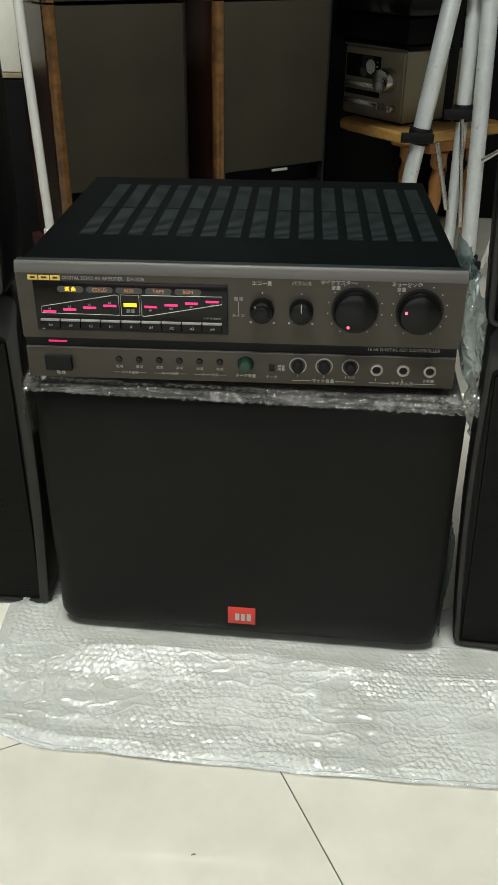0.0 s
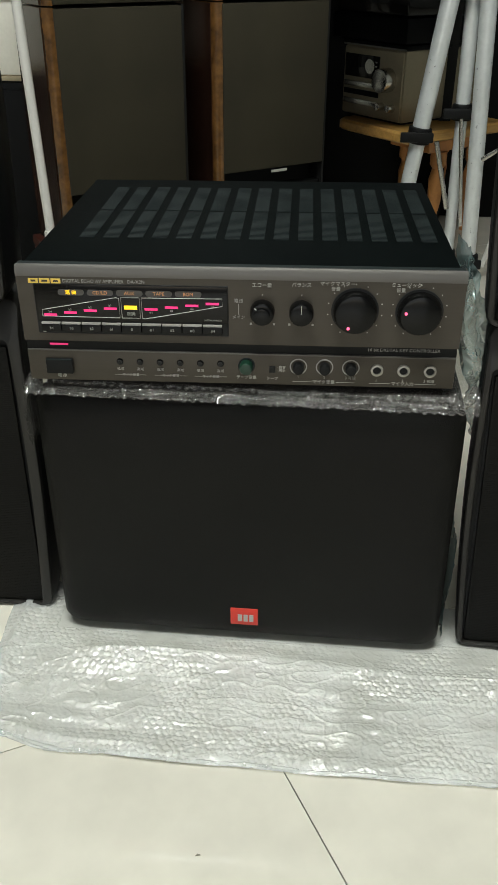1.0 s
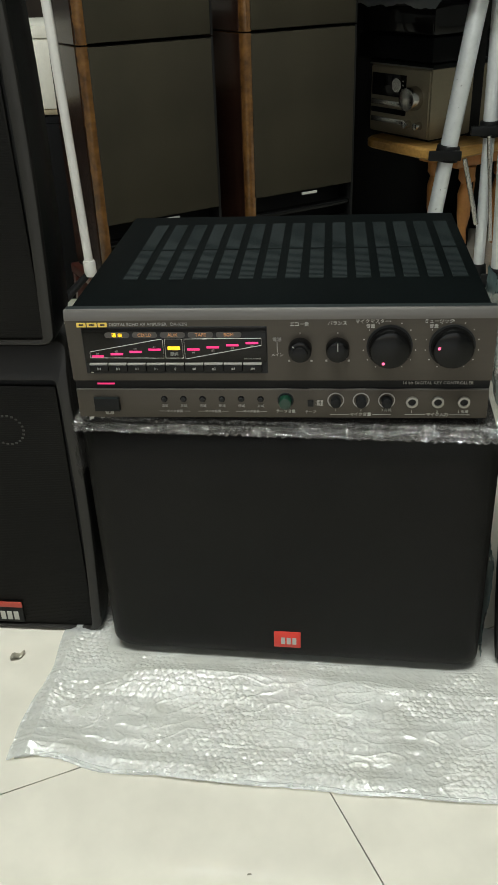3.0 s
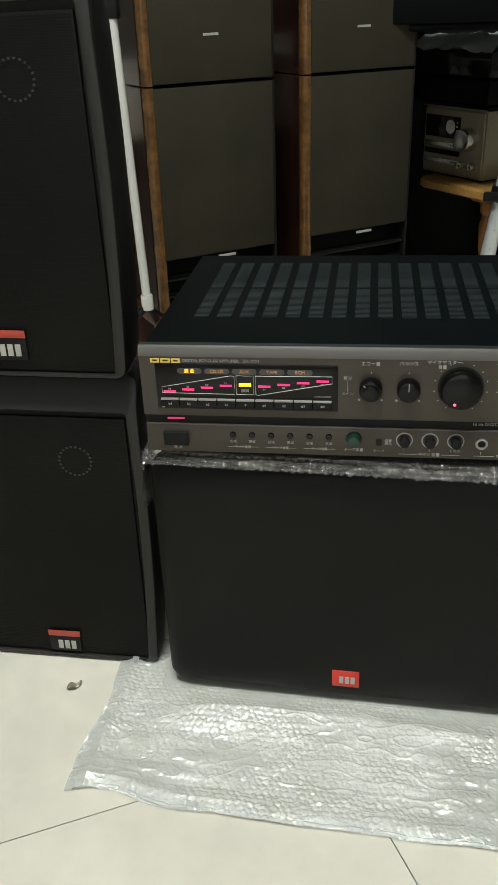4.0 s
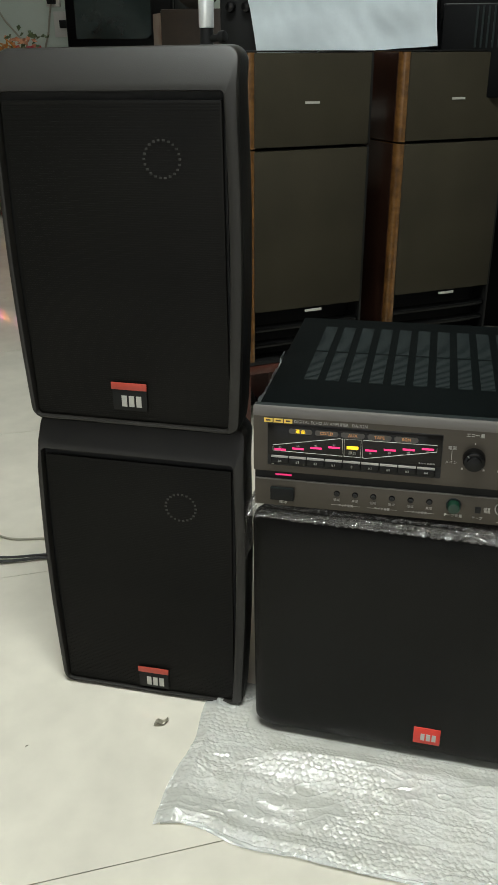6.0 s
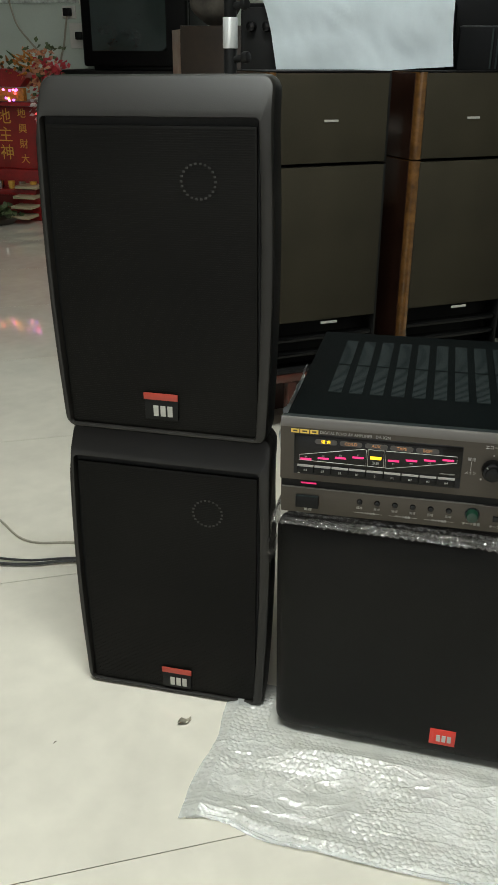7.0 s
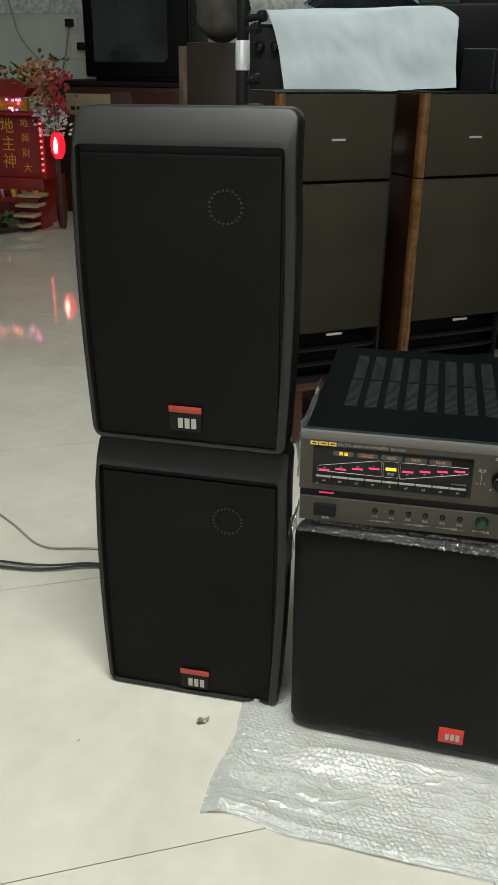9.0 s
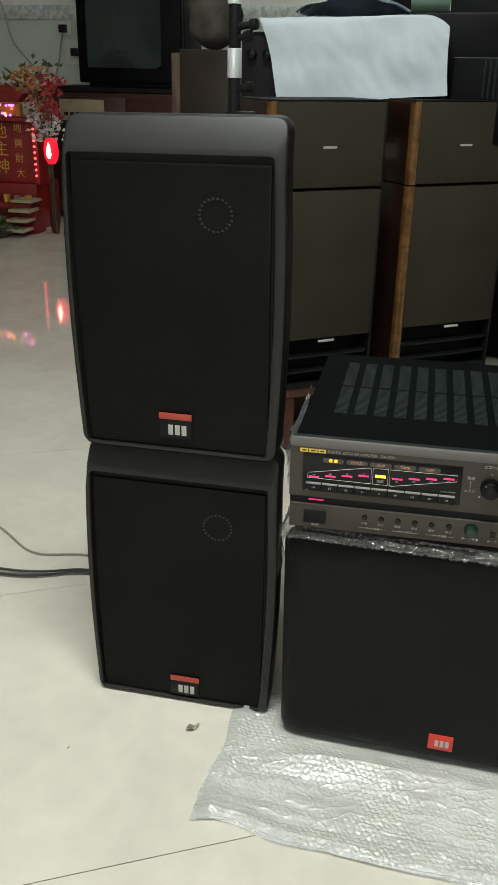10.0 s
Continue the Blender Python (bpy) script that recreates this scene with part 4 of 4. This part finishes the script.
def stereo():
    s = thing("stereo_receiver", pose(0.262, 2.352, 0.305, 0, 0, 41), "champagne stereo set with black dial and silver knobs", "stereo")
    W, H, D = 0.23, 0.178, 0.27
    # front turned to the left of its own corner
    part("case", box(-0.0, D, 0.0, W, 0.006, H, 0.004), CHAMPAGNE, s)
    part("front", box(-0.006, 0.0, 0.004, W - 0.004, 0.010, H - 0.004, 0.002), CHAMPAGNE, s)
    part("base", box(0.01, D - 0.01, 0.01, W - 0.01, 0.0, 0.006), BLACK_PLASTIC, s)
    part("top_lid", box(-0.006, D + 0.004, -0.006, W, H, H + 0.012, 0.004), DARK_GEAR, s, "dark glossy lid")
    part("lid_trim", box(-0.009, -0.006, -0.006, W, H + 0.0005, H + 0.0045, 0.001), NICKEL, s, "pale metal strip under the lid")
    part("dial_window", box(-0.008, -0.005, 0.088, W - 0.01, 0.102, 0.158, 0.001), DISPLAY, s, "black dial window")
    part("dial", cyl((-0.006, 0.122, 0.132), (-0.010, 0.122, 0.132), 0.0175, seg=28), STEEL, s, "round silver tuning dial")
    for k in range(4):
        part("dial_mark", box(-0.009, -0.007, 0.096, 0.101, 0.112 + 0.010 * k, 0.115 + 0.010 * k), SILVER_PRINT, s)
    part("tuning_knob", cyl((-0.004, 0.052, 0.106), (-0.040, 0.052, 0.106), 0.030, 0.029, 32, 0.003), STEEL, s, "large silver tuning knob")
    for y in (0.030, 0.070):
        part("small_knob", cyl((-0.004, y, 0.040), (-0.026, y, 0.040), 0.010, 0.009, 20, 0.001), STEEL, s)
    for z in (0.034, 0.058, 0.078):
        part("trim_strip", box(-0.010, -0.005, 0.085, W - 0.01, z, z + 0.014, 0.002), STEEL if z != 0.058 else DARK_GEAR, s)
    return s


stereo()
turntable = thing("turntable", pose(0.258, 2.345, 0.497, 0, 0, 41), "black turntable with smoked cover and film over it", "turntable")
part("plinth", box(0.0, 0.285, 0.0, 0.285, 0.0, 0.06, 0.006), DARK_GEAR, turntable)
part("dust_cover", box(0.005, 0.28, 0.005, 0.28, 0.062, 0.13, 0.01), DISPLAY, turntable)


def film_cover(u, v):
    x, y = -0.012 + 0.31 * u, -0.01 + 0.31 * v
    lift = 0.157 + 0.012 * noise.noise((x * 14, y * 14, 0)) + 0.006 * noise.noise((x * 50, y * 50, 1))
    hang = max(0.0, 1 - u / 0.14)
    return Vector((max(x, -0.012) - 0.004 * math.sin(hang * 3) + 0.003 * noise.noise((y * 40, hang * 3, 6)), y, lift - 0.030 * hang))


film = tagged(part("plastic_film", sheet(film_cover, 40, 40), FILM), "crumpled clear film lying on the turntable", "plastic film")
film.matrix_basis = pose(0.258, 2.345, 0.497, 0, 0, 41)


# ---- shelf of gear behind the towers ----
rack = thing("equipment_rack", pose(0, 0, 0), "dark rack of audio equipment behind the towers", "rack")
part("lower_unit", box(-0.56, 0.95, 2.62, 3.0, 0.0, 0.70, 0.01), DARK_GEAR, rack)
part("upper_unit", box(-0.35, 0.95, 2.62, 3.0, 0.704, 1.10, 0.01), DARK_GEAR, rack)
for i in range(5):
    part("slot", box(0.05, 0.80, 2.612, 2.621, 0.74 + 0.07 * i, 0.745 + 0.07 * i, 0.001), VENT, rack)
case = thing("amplifier_case", pose(0, 0, 0), "black equipment case under the draped paper", "equipment case")
part("body", box(-0.485, -0.11, 1.99, 2.30, 0.70, 0.945, 0.008), DARK_GEAR, case)
part("shelf", box(-0.61, 0.41, 2.02, 2.50, 0.685, 0.70, 0.003), DARK_GEAR, case)
for x in (-0.60, 0.37):
    part("post", box(x, x + 0.03, 2.45, 2.48, 0.0, 0.685), BLACK_GAP, case)
tuner = thing("black_tuner", pose(-0.595, 2.03, 0.70), "small black tuner with round knobs beside the draped case", "tuner")
part("body", box(0.0, 0.098, 0.0, 0.25, 0.0, 0.235, 0.006), DARK_GEAR, tuner)
part("face", box(0.004, 0.094, -0.006, 0.0, 0.01, 0.225, 0.002), BLACK_PLASTIC, tuner)
for kx, kz, kr in ((0.030, 0.185, 0.012), (0.068, 0.185, 0.012), (0.030, 0.06, 0.014), (0.070, 0.05, 0.010)):
    part("knob", cyl((kx, -0.006, kz), (kx, -0.024, kz), kr, kr * 0.9, 20, 0.002), KNOB, tuner)
heat = thing("power_amplifier", pose(0, 0, 0), "black power amplifier with heat-sink fins", "amplifier")
part("body", box(-0.09, 0.40, 1.995, 2.30, 0.70, 0.885, 0.004), DARK_GEAR, heat)
for i in range(9):
    part("fin", box(-0.02 + 0.012 * i, -0.016 + 0.012 * i, 1.985, 1.995, 0.80, 0.88), VENT, heat)


def drape(u, v):
    x = -0.492 + 0.397 * u
    L = 0.42 * v
    if L < 0.17:
        y, z = 1.975, 0.776 + 0.028 * u + L * (1 - 0.02 * u)
    elif L < 0.20:
        a = (L - 0.17) / 0.03 * math.pi / 2
        y, z = 1.975 + 0.02 * (1 - math.cos(a)), 0.946 + 0.0246 * u + 0.018 * math.sin(a) - 0.0246 * u * (L - 0.17) / 0.03
    else:
        y, z = 1.995 + (L - 0.20), 0.964
    z -= 0.030 * max(0.0, (u - 0.86) / 0.14) ** 2 * min(1.0, v * 2)
    y += 0.06 * (1 - u) ** 6 * v
    y += 0.009 * noise.noise((x * 9, L * 12, 0)) + 0.005 * abs(noise.noise((x * 22 + L * 9, L * 16, 2))) - 0.010 * (1 - v) * math.sin(u * 3)
    return Vector((x - 0.013 * min(1.0, L / 0.17) - 0.045 * min(1.0, L / 0.19) ** 2 * (1 - u) ** 3 + 0.004 * noise.noise((L * 9, 3, 3)), y, z + 0.002 * noise.noise((x * 14, L * 14, 4))))


tagged(part("paper_sheet", sheet(drape, 50, 50), PAPER), "creased white paper sheet draped over a black case", "paper")
hood = part("plastic_film", sheet(lambda u, v: Vector((-0.47 + 0.27 * u, 2.05 + 0.22 * v, 0.978 + 0.05 * math.sin(math.pi * u) * math.sin(math.pi * min(1, v + 0.25)) + 0.008 * noise.noise((u * 6, v * 6, 0)))), 40, 24), BLUE_FILM)
tagged(hood, "blue grey plastic film bundled on the draped case", "plastic film")
gear = thing("equipment_case", pose(0, 0, 0), "dark equipment case behind the draped one", "equipment case")
part("body", box(-0.32, 0.10, 2.33, 2.60, 0.701, 0.995, 0.006), DARK_GEAR, gear)
tagged(part("paper_roll", sheet(lambda u, v: Vector((-0.222 + 0.10 * u, 2.37 - 0.035 * math.cos(v * 5.0), 1.031 - 0.035 * math.sin(v * 5.0 - 0.6))), 4, 20), GREEN_PAPER), "pale green paper roll lying on a dark case", "paper")

side_box = thing("black_cabinet", pose(-0.95, 1.98, 0), "black cabinet standing behind the light stand", "cabinet")
part("body", box(0.0, 0.40, 0.0, 0.35, 0.0, 0.445, 0.006), DARK_GEAR, side_box)
part("door", box(0.01, 0.39, -0.012, 0.0, 0.03, 0.43, 0.003), DARK_GEAR, side_box)
carton = thing("carton", pose(-0.95, 1.99, 0.446), "cream cardboard carton on the black cabinet", "box")
part("body", box(0.0, 0.362, 0.0, 0.3, 0.012, 0.16, 0.003), CARTON_CREAM, carton)
part("lid", box(-0.004, 0.366, -0.004, 0.304, 0.16, 0.185, 0.002), CARTON_CREAM, carton)
part("tray", box(-0.003, 0.365, -0.006, 0.302, 0.0, 0.011, 0.002), CARTON, carton)

crate = thing("wooden_box", pose(-1.0, 2.6, 0), "worn brown veneered loudspeaker box with pale side", "box")
part("front", box(0.06, 0.42, 0.0, 0.02, 0.30, 0.905, 0.004), BROWN_WOOD, crate)
part("side", loft([[(0.0, 0.10, z), (0.06, 0.0, z), (0.06, 0.34, z), (0.0, 0.34, z)] for z in (0.30, 0.895)]), material("pale_worn_side", (0.30, 0.25, 0.20), 0.5, second=(0.14, 0.055, 0.03), scale=14), crate)
part("body", box(0.06, 0.42, 0.02, 0.34, 0.30, 0.90), BROWN_WOOD, crate)
part("plinth", box(0.0, 0.42, 0.1, 0.34, 0.0, 0.30), BLACK_GAP, crate)
jug = thing("cloth_roll", pose(-0.86, 2.72, 0.905), "grey beige cloth bundle lying on the wooden box", "bundle")
part("cloth", sheet(lambda u, v: Vector(((0.085 + 0.02 * noise.noise((u * 5, v * 5, 1))) * math.sin(math.pi * v) * math.cos(2 * math.pi * u), (0.08 + 0.02 * noise.noise((u * 5, v * 5, 6))) * math.sin(math.pi * v) * math.sin(2 * math.pi * u), 0.10 - 0.10 * math.cos(math.pi * v))), 30, 18), BEIGE_CLOTH, jug)


# ---- far wall: television, sockets, shrine ----
cab = thing("television_cabinet", pose(-2.47, 4.75, 0), "dark reddish wooden cabinet with a yellowed label", "cabinet")
part("body", box(0.0, 1.0, 0.02, 0.42, 0.0, 0.715, 0.004), RED_WOOD, cab)
part("top", box(-0.02, 1.02, 0.0, 0.44, 0.717, 0.745, 0.006), BLACK_GAP, cab)
part("door", box(0.03, 0.49, 0.004, 0.02, 0.05, 0.69, 0.003), RED_WOOD, cab)
part("door", box(0.51, 0.97, 0.004, 0.02, 0.05, 0.69, 0.003), RED_WOOD, cab)
lab = part("label", box(0.08, 0.36, 0.001, 0.004, 0.56, 0.675), CARTON, cab, "yellowed paper label")
for i in range(6):
    part("label_bar", box(0.11 + 0.035 * i, 0.135 + 0.035 * i, -0.001, 0.001, 0.585, 0.605), HOLE, lab)
tv = thing("television", pose(-2.25, 4.74, 0.746), "old tube television with dark grey screen", "television")
part("shell", box(0.0, 0.62, 0.04, 0.40, 0.03, 0.50, 0.02, 3), DARK_GEAR, tv)
part("bezel", box(0.0, 0.62, 0.0, 0.05, 0.02, 0.50, 0.015, 3), DARK_GEAR, tv)
part("screen", sheet(lambda u, v: Vector((0.06 + 0.44 * u, 0.0 - 0.012 * math.sin(math.pi * u) * math.sin(math.pi * v), 0.10 + 0.35 * v)), 16, 16), CRT_GLASS, tv, "dull grey tube screen")
part("foot", box(0.05, 0.57, 0.03, 0.35, 0.0, 0.03, 0.004), DARK_GEAR, tv)


def socket(x, z, w=0.10, h=0.10):
    s = thing("wall_socket", pose(x, 5.2, z), "white wall socket with a plug", "socket", "sockets on the far wall")
    part("plate", box(-w / 2, w / 2, -0.014, 0.0, -h / 2, h / 2, 0.004), WHITE_TUBE, s)
    part("plug", box(-0.022, 0.022, -0.055, -0.014, -0.022, 0.022, 0.004), BLACK_PLASTIC, s)
    return s


socket(-2.53, 1.06, 0.09, 0.07)
socket(-2.46, 0.93, 0.15, 0.14)
meter = thing("fuse_box", pose(-2.44, 5.2, 1.10), "pale grey fuse box on the tiled wall", "fuse box")
part("body", box(0.0, 0.15, -0.06, 0.0, 0.0, 0.26, 0.008), WHITE_TUBE, meter)
part("cover", box(0.02, 0.13, -0.068, -0.06, 0.05, 0.22, 0.004), WHITE_TUBE, meter)
for pts in (((-2.53, 5.17, 1.06), (-2.55, 5.17, 0.98), (-2.57, 5.17, 0.88), (-2.60, 5.17, 0.78), (-2.60, 5.17, 0.60)), ((-2.98, 5.17, 1.30), (-2.93, 5.17, 1.18), (-2.88, 5.17, 1.0), (-2.80, 5.17, 0.90), (-2.74, 5.17, 0.84))):
    tagged(part("wall_cable", tube(curve_points(pts), 0.006), PALE_WIRE), "grey power cable hanging down the tiled wall", "cable", "cables on the far wall")


def shrine():
    s = thing("floor_shrine", pose(-2.53, 4.25, 0), "red lacquered floor shrine with gold characters and small lights", "shrine")
    part("base", box(-0.26, 0.20, 0.02, 0.30, 0.0, 0.25, 0.004), SHRINE_RED, s)
    part("tablet", box(-0.21, 0.21, 0.04, 0.08, 0.25, 0.57, 0.004), SHRINE_RED, s, "red tablet with gold characters")
    for x in (-0.235, 0.20):
        part("pillar", box(x, x + 0.035, 0.0, 0.12, 0.25, 0.58, 0.004), SHRINE_RED, s)
    part("shelf", box(-0.26, 0.26, -0.02, 0.30, 0.575, 0.595, 0.004), SHRINE_RED, s)
    part("light_strip", box(-0.24, 0.16, -0.015, 0.02, 0.60, 0.665, 0.004), GARLAND, s, "gold strip set with coloured lights")
    part("roof", loft([[(-0.27, y, 0.67), (0.16, y, 0.67), (0.20, y, 0.715), (0.13, y, 0.755), (-0.25, y, 0.755)] for y in (-0.05, 0.26)]), SHRINE_RED, s, "red roof of the shrine")
    for i in range(3):
        letters("character", "地主神"[i], 0.085, SHRINE_GOLD, s, (0.0, 0.038, 0.515 - 0.092 * i))
    for i in range(4):
        letters("character", "地興財大"[i], 0.052, SHRINE_GOLD, s, (0.105, 0.038, 0.535 - 0.078 * i))
        letters("character", "五方龍神"[i], 0.052, SHRINE_GOLD, s, (-0.105, 0.038, 0.535 - 0.078 * i))
    rnd = random.Random(4)
    cols = [glow("shrine_%s_light" % n, c, 2.6) for n, c in (("violet", (0.55, 0.15, 1.0)), ("orange", (1.0, 0.45, 0.1)), ("red", (1.0, 0.1, 0.1)), ("pink", (1.0, 0.25, 0.55)))]
    for i in range(26):
        p = (rnd.uniform(-0.23, 0.15), -0.02, rnd.uniform(0.60, 0.665))
        part("light_bulb", cyl(p, (p[0], p[1] - 0.008, p[2]), 0.006, seg=8), cols[i % 4], s)
    for i in range(9):
        part("light_bulb", cyl((0.225, -0.01, 0.30 + 0.03 * i), (0.225, -0.018, 0.30 + 0.03 * i), 0.006, seg=8), cols[2], s)
    for i in range(110):
        x, z = rnd.uniform(-0.26, 0.24), 0.735 + rnd.uniform(0.0, 0.085)
        part("garland_tuft", cyl((x, rnd.uniform(-0.07, 0.0), z), (x + rnd.uniform(-0.02, 0.02), -0.07, z + rnd.uniform(-0.02, 0.03)), 0.008, 0.002, 6), GARLAND if i % 3 else LEAF_GREEN, s)
    for i in range(7):
        x = -0.2 + 0.065 * i
        part("offering_cup", cyl((x, -0.06, 0.16), (x, -0.06, 0.20), 0.014, 0.02, 14), STEEL if i % 2 else SHRINE_GOLD, s)
    part("offering_shelf", box(-0.26, 0.22, -0.10, 0.02, 0.13, 0.16, 0.003), SHRINE_RED, s)
    for i in range(4):
        part("step", box(0.12, 0.25 - 0.005 * i, -0.14 - 0.03 * i, -0.02 - 0.03 * i, 0.17 - 0.048 * i, 0.185 - 0.048 * i, 0.002), CARTON, s, "pale gilt step")
    part("step_support", box(0.14, 0.24, -0.10, 0.02, 0.0, 0.12), SHRINE_RED, s)
    return s


shrine()
basket = thing("flower_basket", pose(-2.50, 4.03, 0), "low basket of dark green foliage on the floor", "basket")
part("rim", cyl((0, 0, 0.0), (0, 0, 0.035), 0.10, 0.14, 28), BROWN_WOOD, basket)


def tuft(count, spread, height, size, seed):
    """Many small bent leaves in one mesh."""
    rnd = random.Random(seed)
    bm = bmesh.new()
    for _ in range(count):
        p = Vector((rnd.gauss(0, spread), rnd.gauss(0, spread * 0.6), rnd.uniform(*height)))
        d = Vector((rnd.uniform(-1, 1), rnd.uniform(-1, 0.6), rnd.uniform(-0.2, 1))).normalized() * size * rnd.uniform(0.6, 1.3)
        n = d.orthogonal().normalized() * size * 0.35
        v = [bm.verts.new(q) for q in (p, p + d * 0.5 + n, p + d + Vector((0, 0, -size * 0.15)), p + d * 0.5 - n)]
        bm.faces.new((v[0], v[1], v[3]))
        bm.faces.new((v[1], v[2], v[3]))
    return bm


part("foliage", tuft(220, 0.055, (0.03, 0.09), 0.035, 3), LEAF_GREEN, basket)
flowers = thing("silk_flowers", pose(-2.215, 4.24, 0), "tall vase of red peach and white silk flowers", "flowers")
part("vase", tube([(0, 0, z) for z in (0, 0.04, 0.12, 0.2, 0.26)], [0.02, 0.026, 0.028, 0.018, 0.022], 18), RED_WOOD, flowers)
for mat, name, x, z0, z1, sp, seed in ((LEAF_RED, "red_petals", 0.01, 0.58, 0.80, 0.035, 1), (LEAF_ORANGE, "peach_petals", -0.05, 0.62, 0.84, 0.035, 2), (LEAF_WHITE, "white_petals", -0.02, 0.48, 0.62, 0.04, 5), (LEAF_GREEN, "leaves", -0.02, 0.5, 0.88, 0.05, 6)):
    o = part(name, tuft(130 if name != "leaves" else 60, sp, (z0, z1), 0.034, seed), mat, flowers)
    o.matrix_basis = pose(x, 0, 0)
    tagged(o, kind="stuff")
for i in range(4):
    part("stem", cyl((0.0, 0, 0.25), (-0.06 + 0.03 * i, 0, 0.75), 0.004, seg=6), LEAF_GREEN, flowers)
redlamp = thing("red_candle_lamp", pose(-2.19, 4.20, 0), "lit red electric candle lamp beside the shrine", "lamp")
part("stem", cyl((0, 0, 0.0), (0, 0, 0.37), 0.010, 0.008, 14), RED_WOOD, redlamp)
part("shade", tube([(0, 0, z) for z in (0.37, 0.40, 0.44, 0.48, 0.50)], [0.02, 0.036, 0.04, 0.034, 0.02], 18), glow("red_shade_glow", (0.9, 0.01, 0.03), 0.9), redlamp, "glowing red shade")
part("flame", tube([(0.008, -0.045, z) for z in (0.40, 0.42, 0.45, 0.48)], [0.006, 0.013, 0.010, 0.003], 10), glow("flame_glow", (1.0, 0.45, 0.35), 6.0), redlamp)

# ---- on the floor ----
tagged(part("power_cable", tube(curve_points([(-2.2, 1.25, 0.006), (-1.2, 1.02, 0.006), (-0.775, 1.010, 0.006), (-0.623, 1.056, 0.006), (-0.45, 1.06, 0.006), (-0.36, 1.0, 0.04)], 10), 0.0026), CABLE), "black power cable lying on the floor tiles", "cable")
tagged(part("power_cable", tube(curve_points([(-2.2, 1.29, 0.006), (-1.2, 1.045, 0.006), (-0.775, 1.026, 0.006), (-0.623, 1.064, 0.006), (-0.44, 1.07, 0.006), (-0.35, 1.0, 0.05)], 10), 0.0023), CABLE), "black power cable lying on the floor tiles", "cable")
tagged(part("speaker_wire", tube(curve_points([(-1.60, 1.50, 0.003), (-1.10, 1.31, 0.003), (-0.862, 1.169, 0.003), (-0.752, 1.098, 0.003), (-0.65, 1.116, 0.003), (-0.45, 1.13, 0.003)], 10), 0.0022), PALE_WIRE), "thin pale loudspeaker wire curling on the floor", "wire")
leafbit = part("dry_leaf", sheet(lambda u, v: Vector((0.019 * (u - 0.5), 0.010 * (v - 0.5) * math.sin(math.pi * (0.1 + 0.8 * u)) + 0.006 * u, 0.002 + 0.005 * abs(v - 0.5) + 0.003 * math.sin(u * 7))), 10, 6), LEAF_BROWN)
leafbit.matrix_basis = pose(-0.318, 0.726, 0.0, 0, 0, 25)
tagged(leafbit, "small curled dry leaf on the floor", "leaf")

for sx, sy, turn in ((0.004, 0.471, 20), (-0.472, 0.650, 70)):
    speck = part("crumb", tube([(-0.0022, 0, 0.0008), (0, 0.0004, 0.0012), (0.0024, -0.0003, 0.0007)], [0.0005, 0.0009, 0.0004], 6), LEAF_BROWN)
    speck.matrix_basis = pose(sx, sy, 0.0, 0, 0, turn)
    tagged(speck, "tiny dark crumb on the floor tiles", "crumb", "crumbs on the floor")

# ---- floor tiles ----
tile_mesh = bpy.data.meshes.new("tile")
tb = box(-0.2993, 0.2993, -0.2993, 0.2993, -0.010, 0.0)
tb.to_mesh(tile_mesh)
tb.free()
tile_mesh.materials.append(TILE)
grid = pose(0.010, 0.688, 0.0, 0, 0, 29.2)
for i in range(-10, 10):
    for j in range(-10, 10):
        m = grid @ Matrix.Translation((0.6 * i + 0.3, 0.6 * j + 0.3, 0))
        if X0 + 0.1 < m.translation.x < X1 - 0.1 and Y0 + 0.1 < m.translation.y < Y1 - 0.1:
            o = new("tile", tile_mesh)
            o.parent = floor
            o.matrix_basis = m
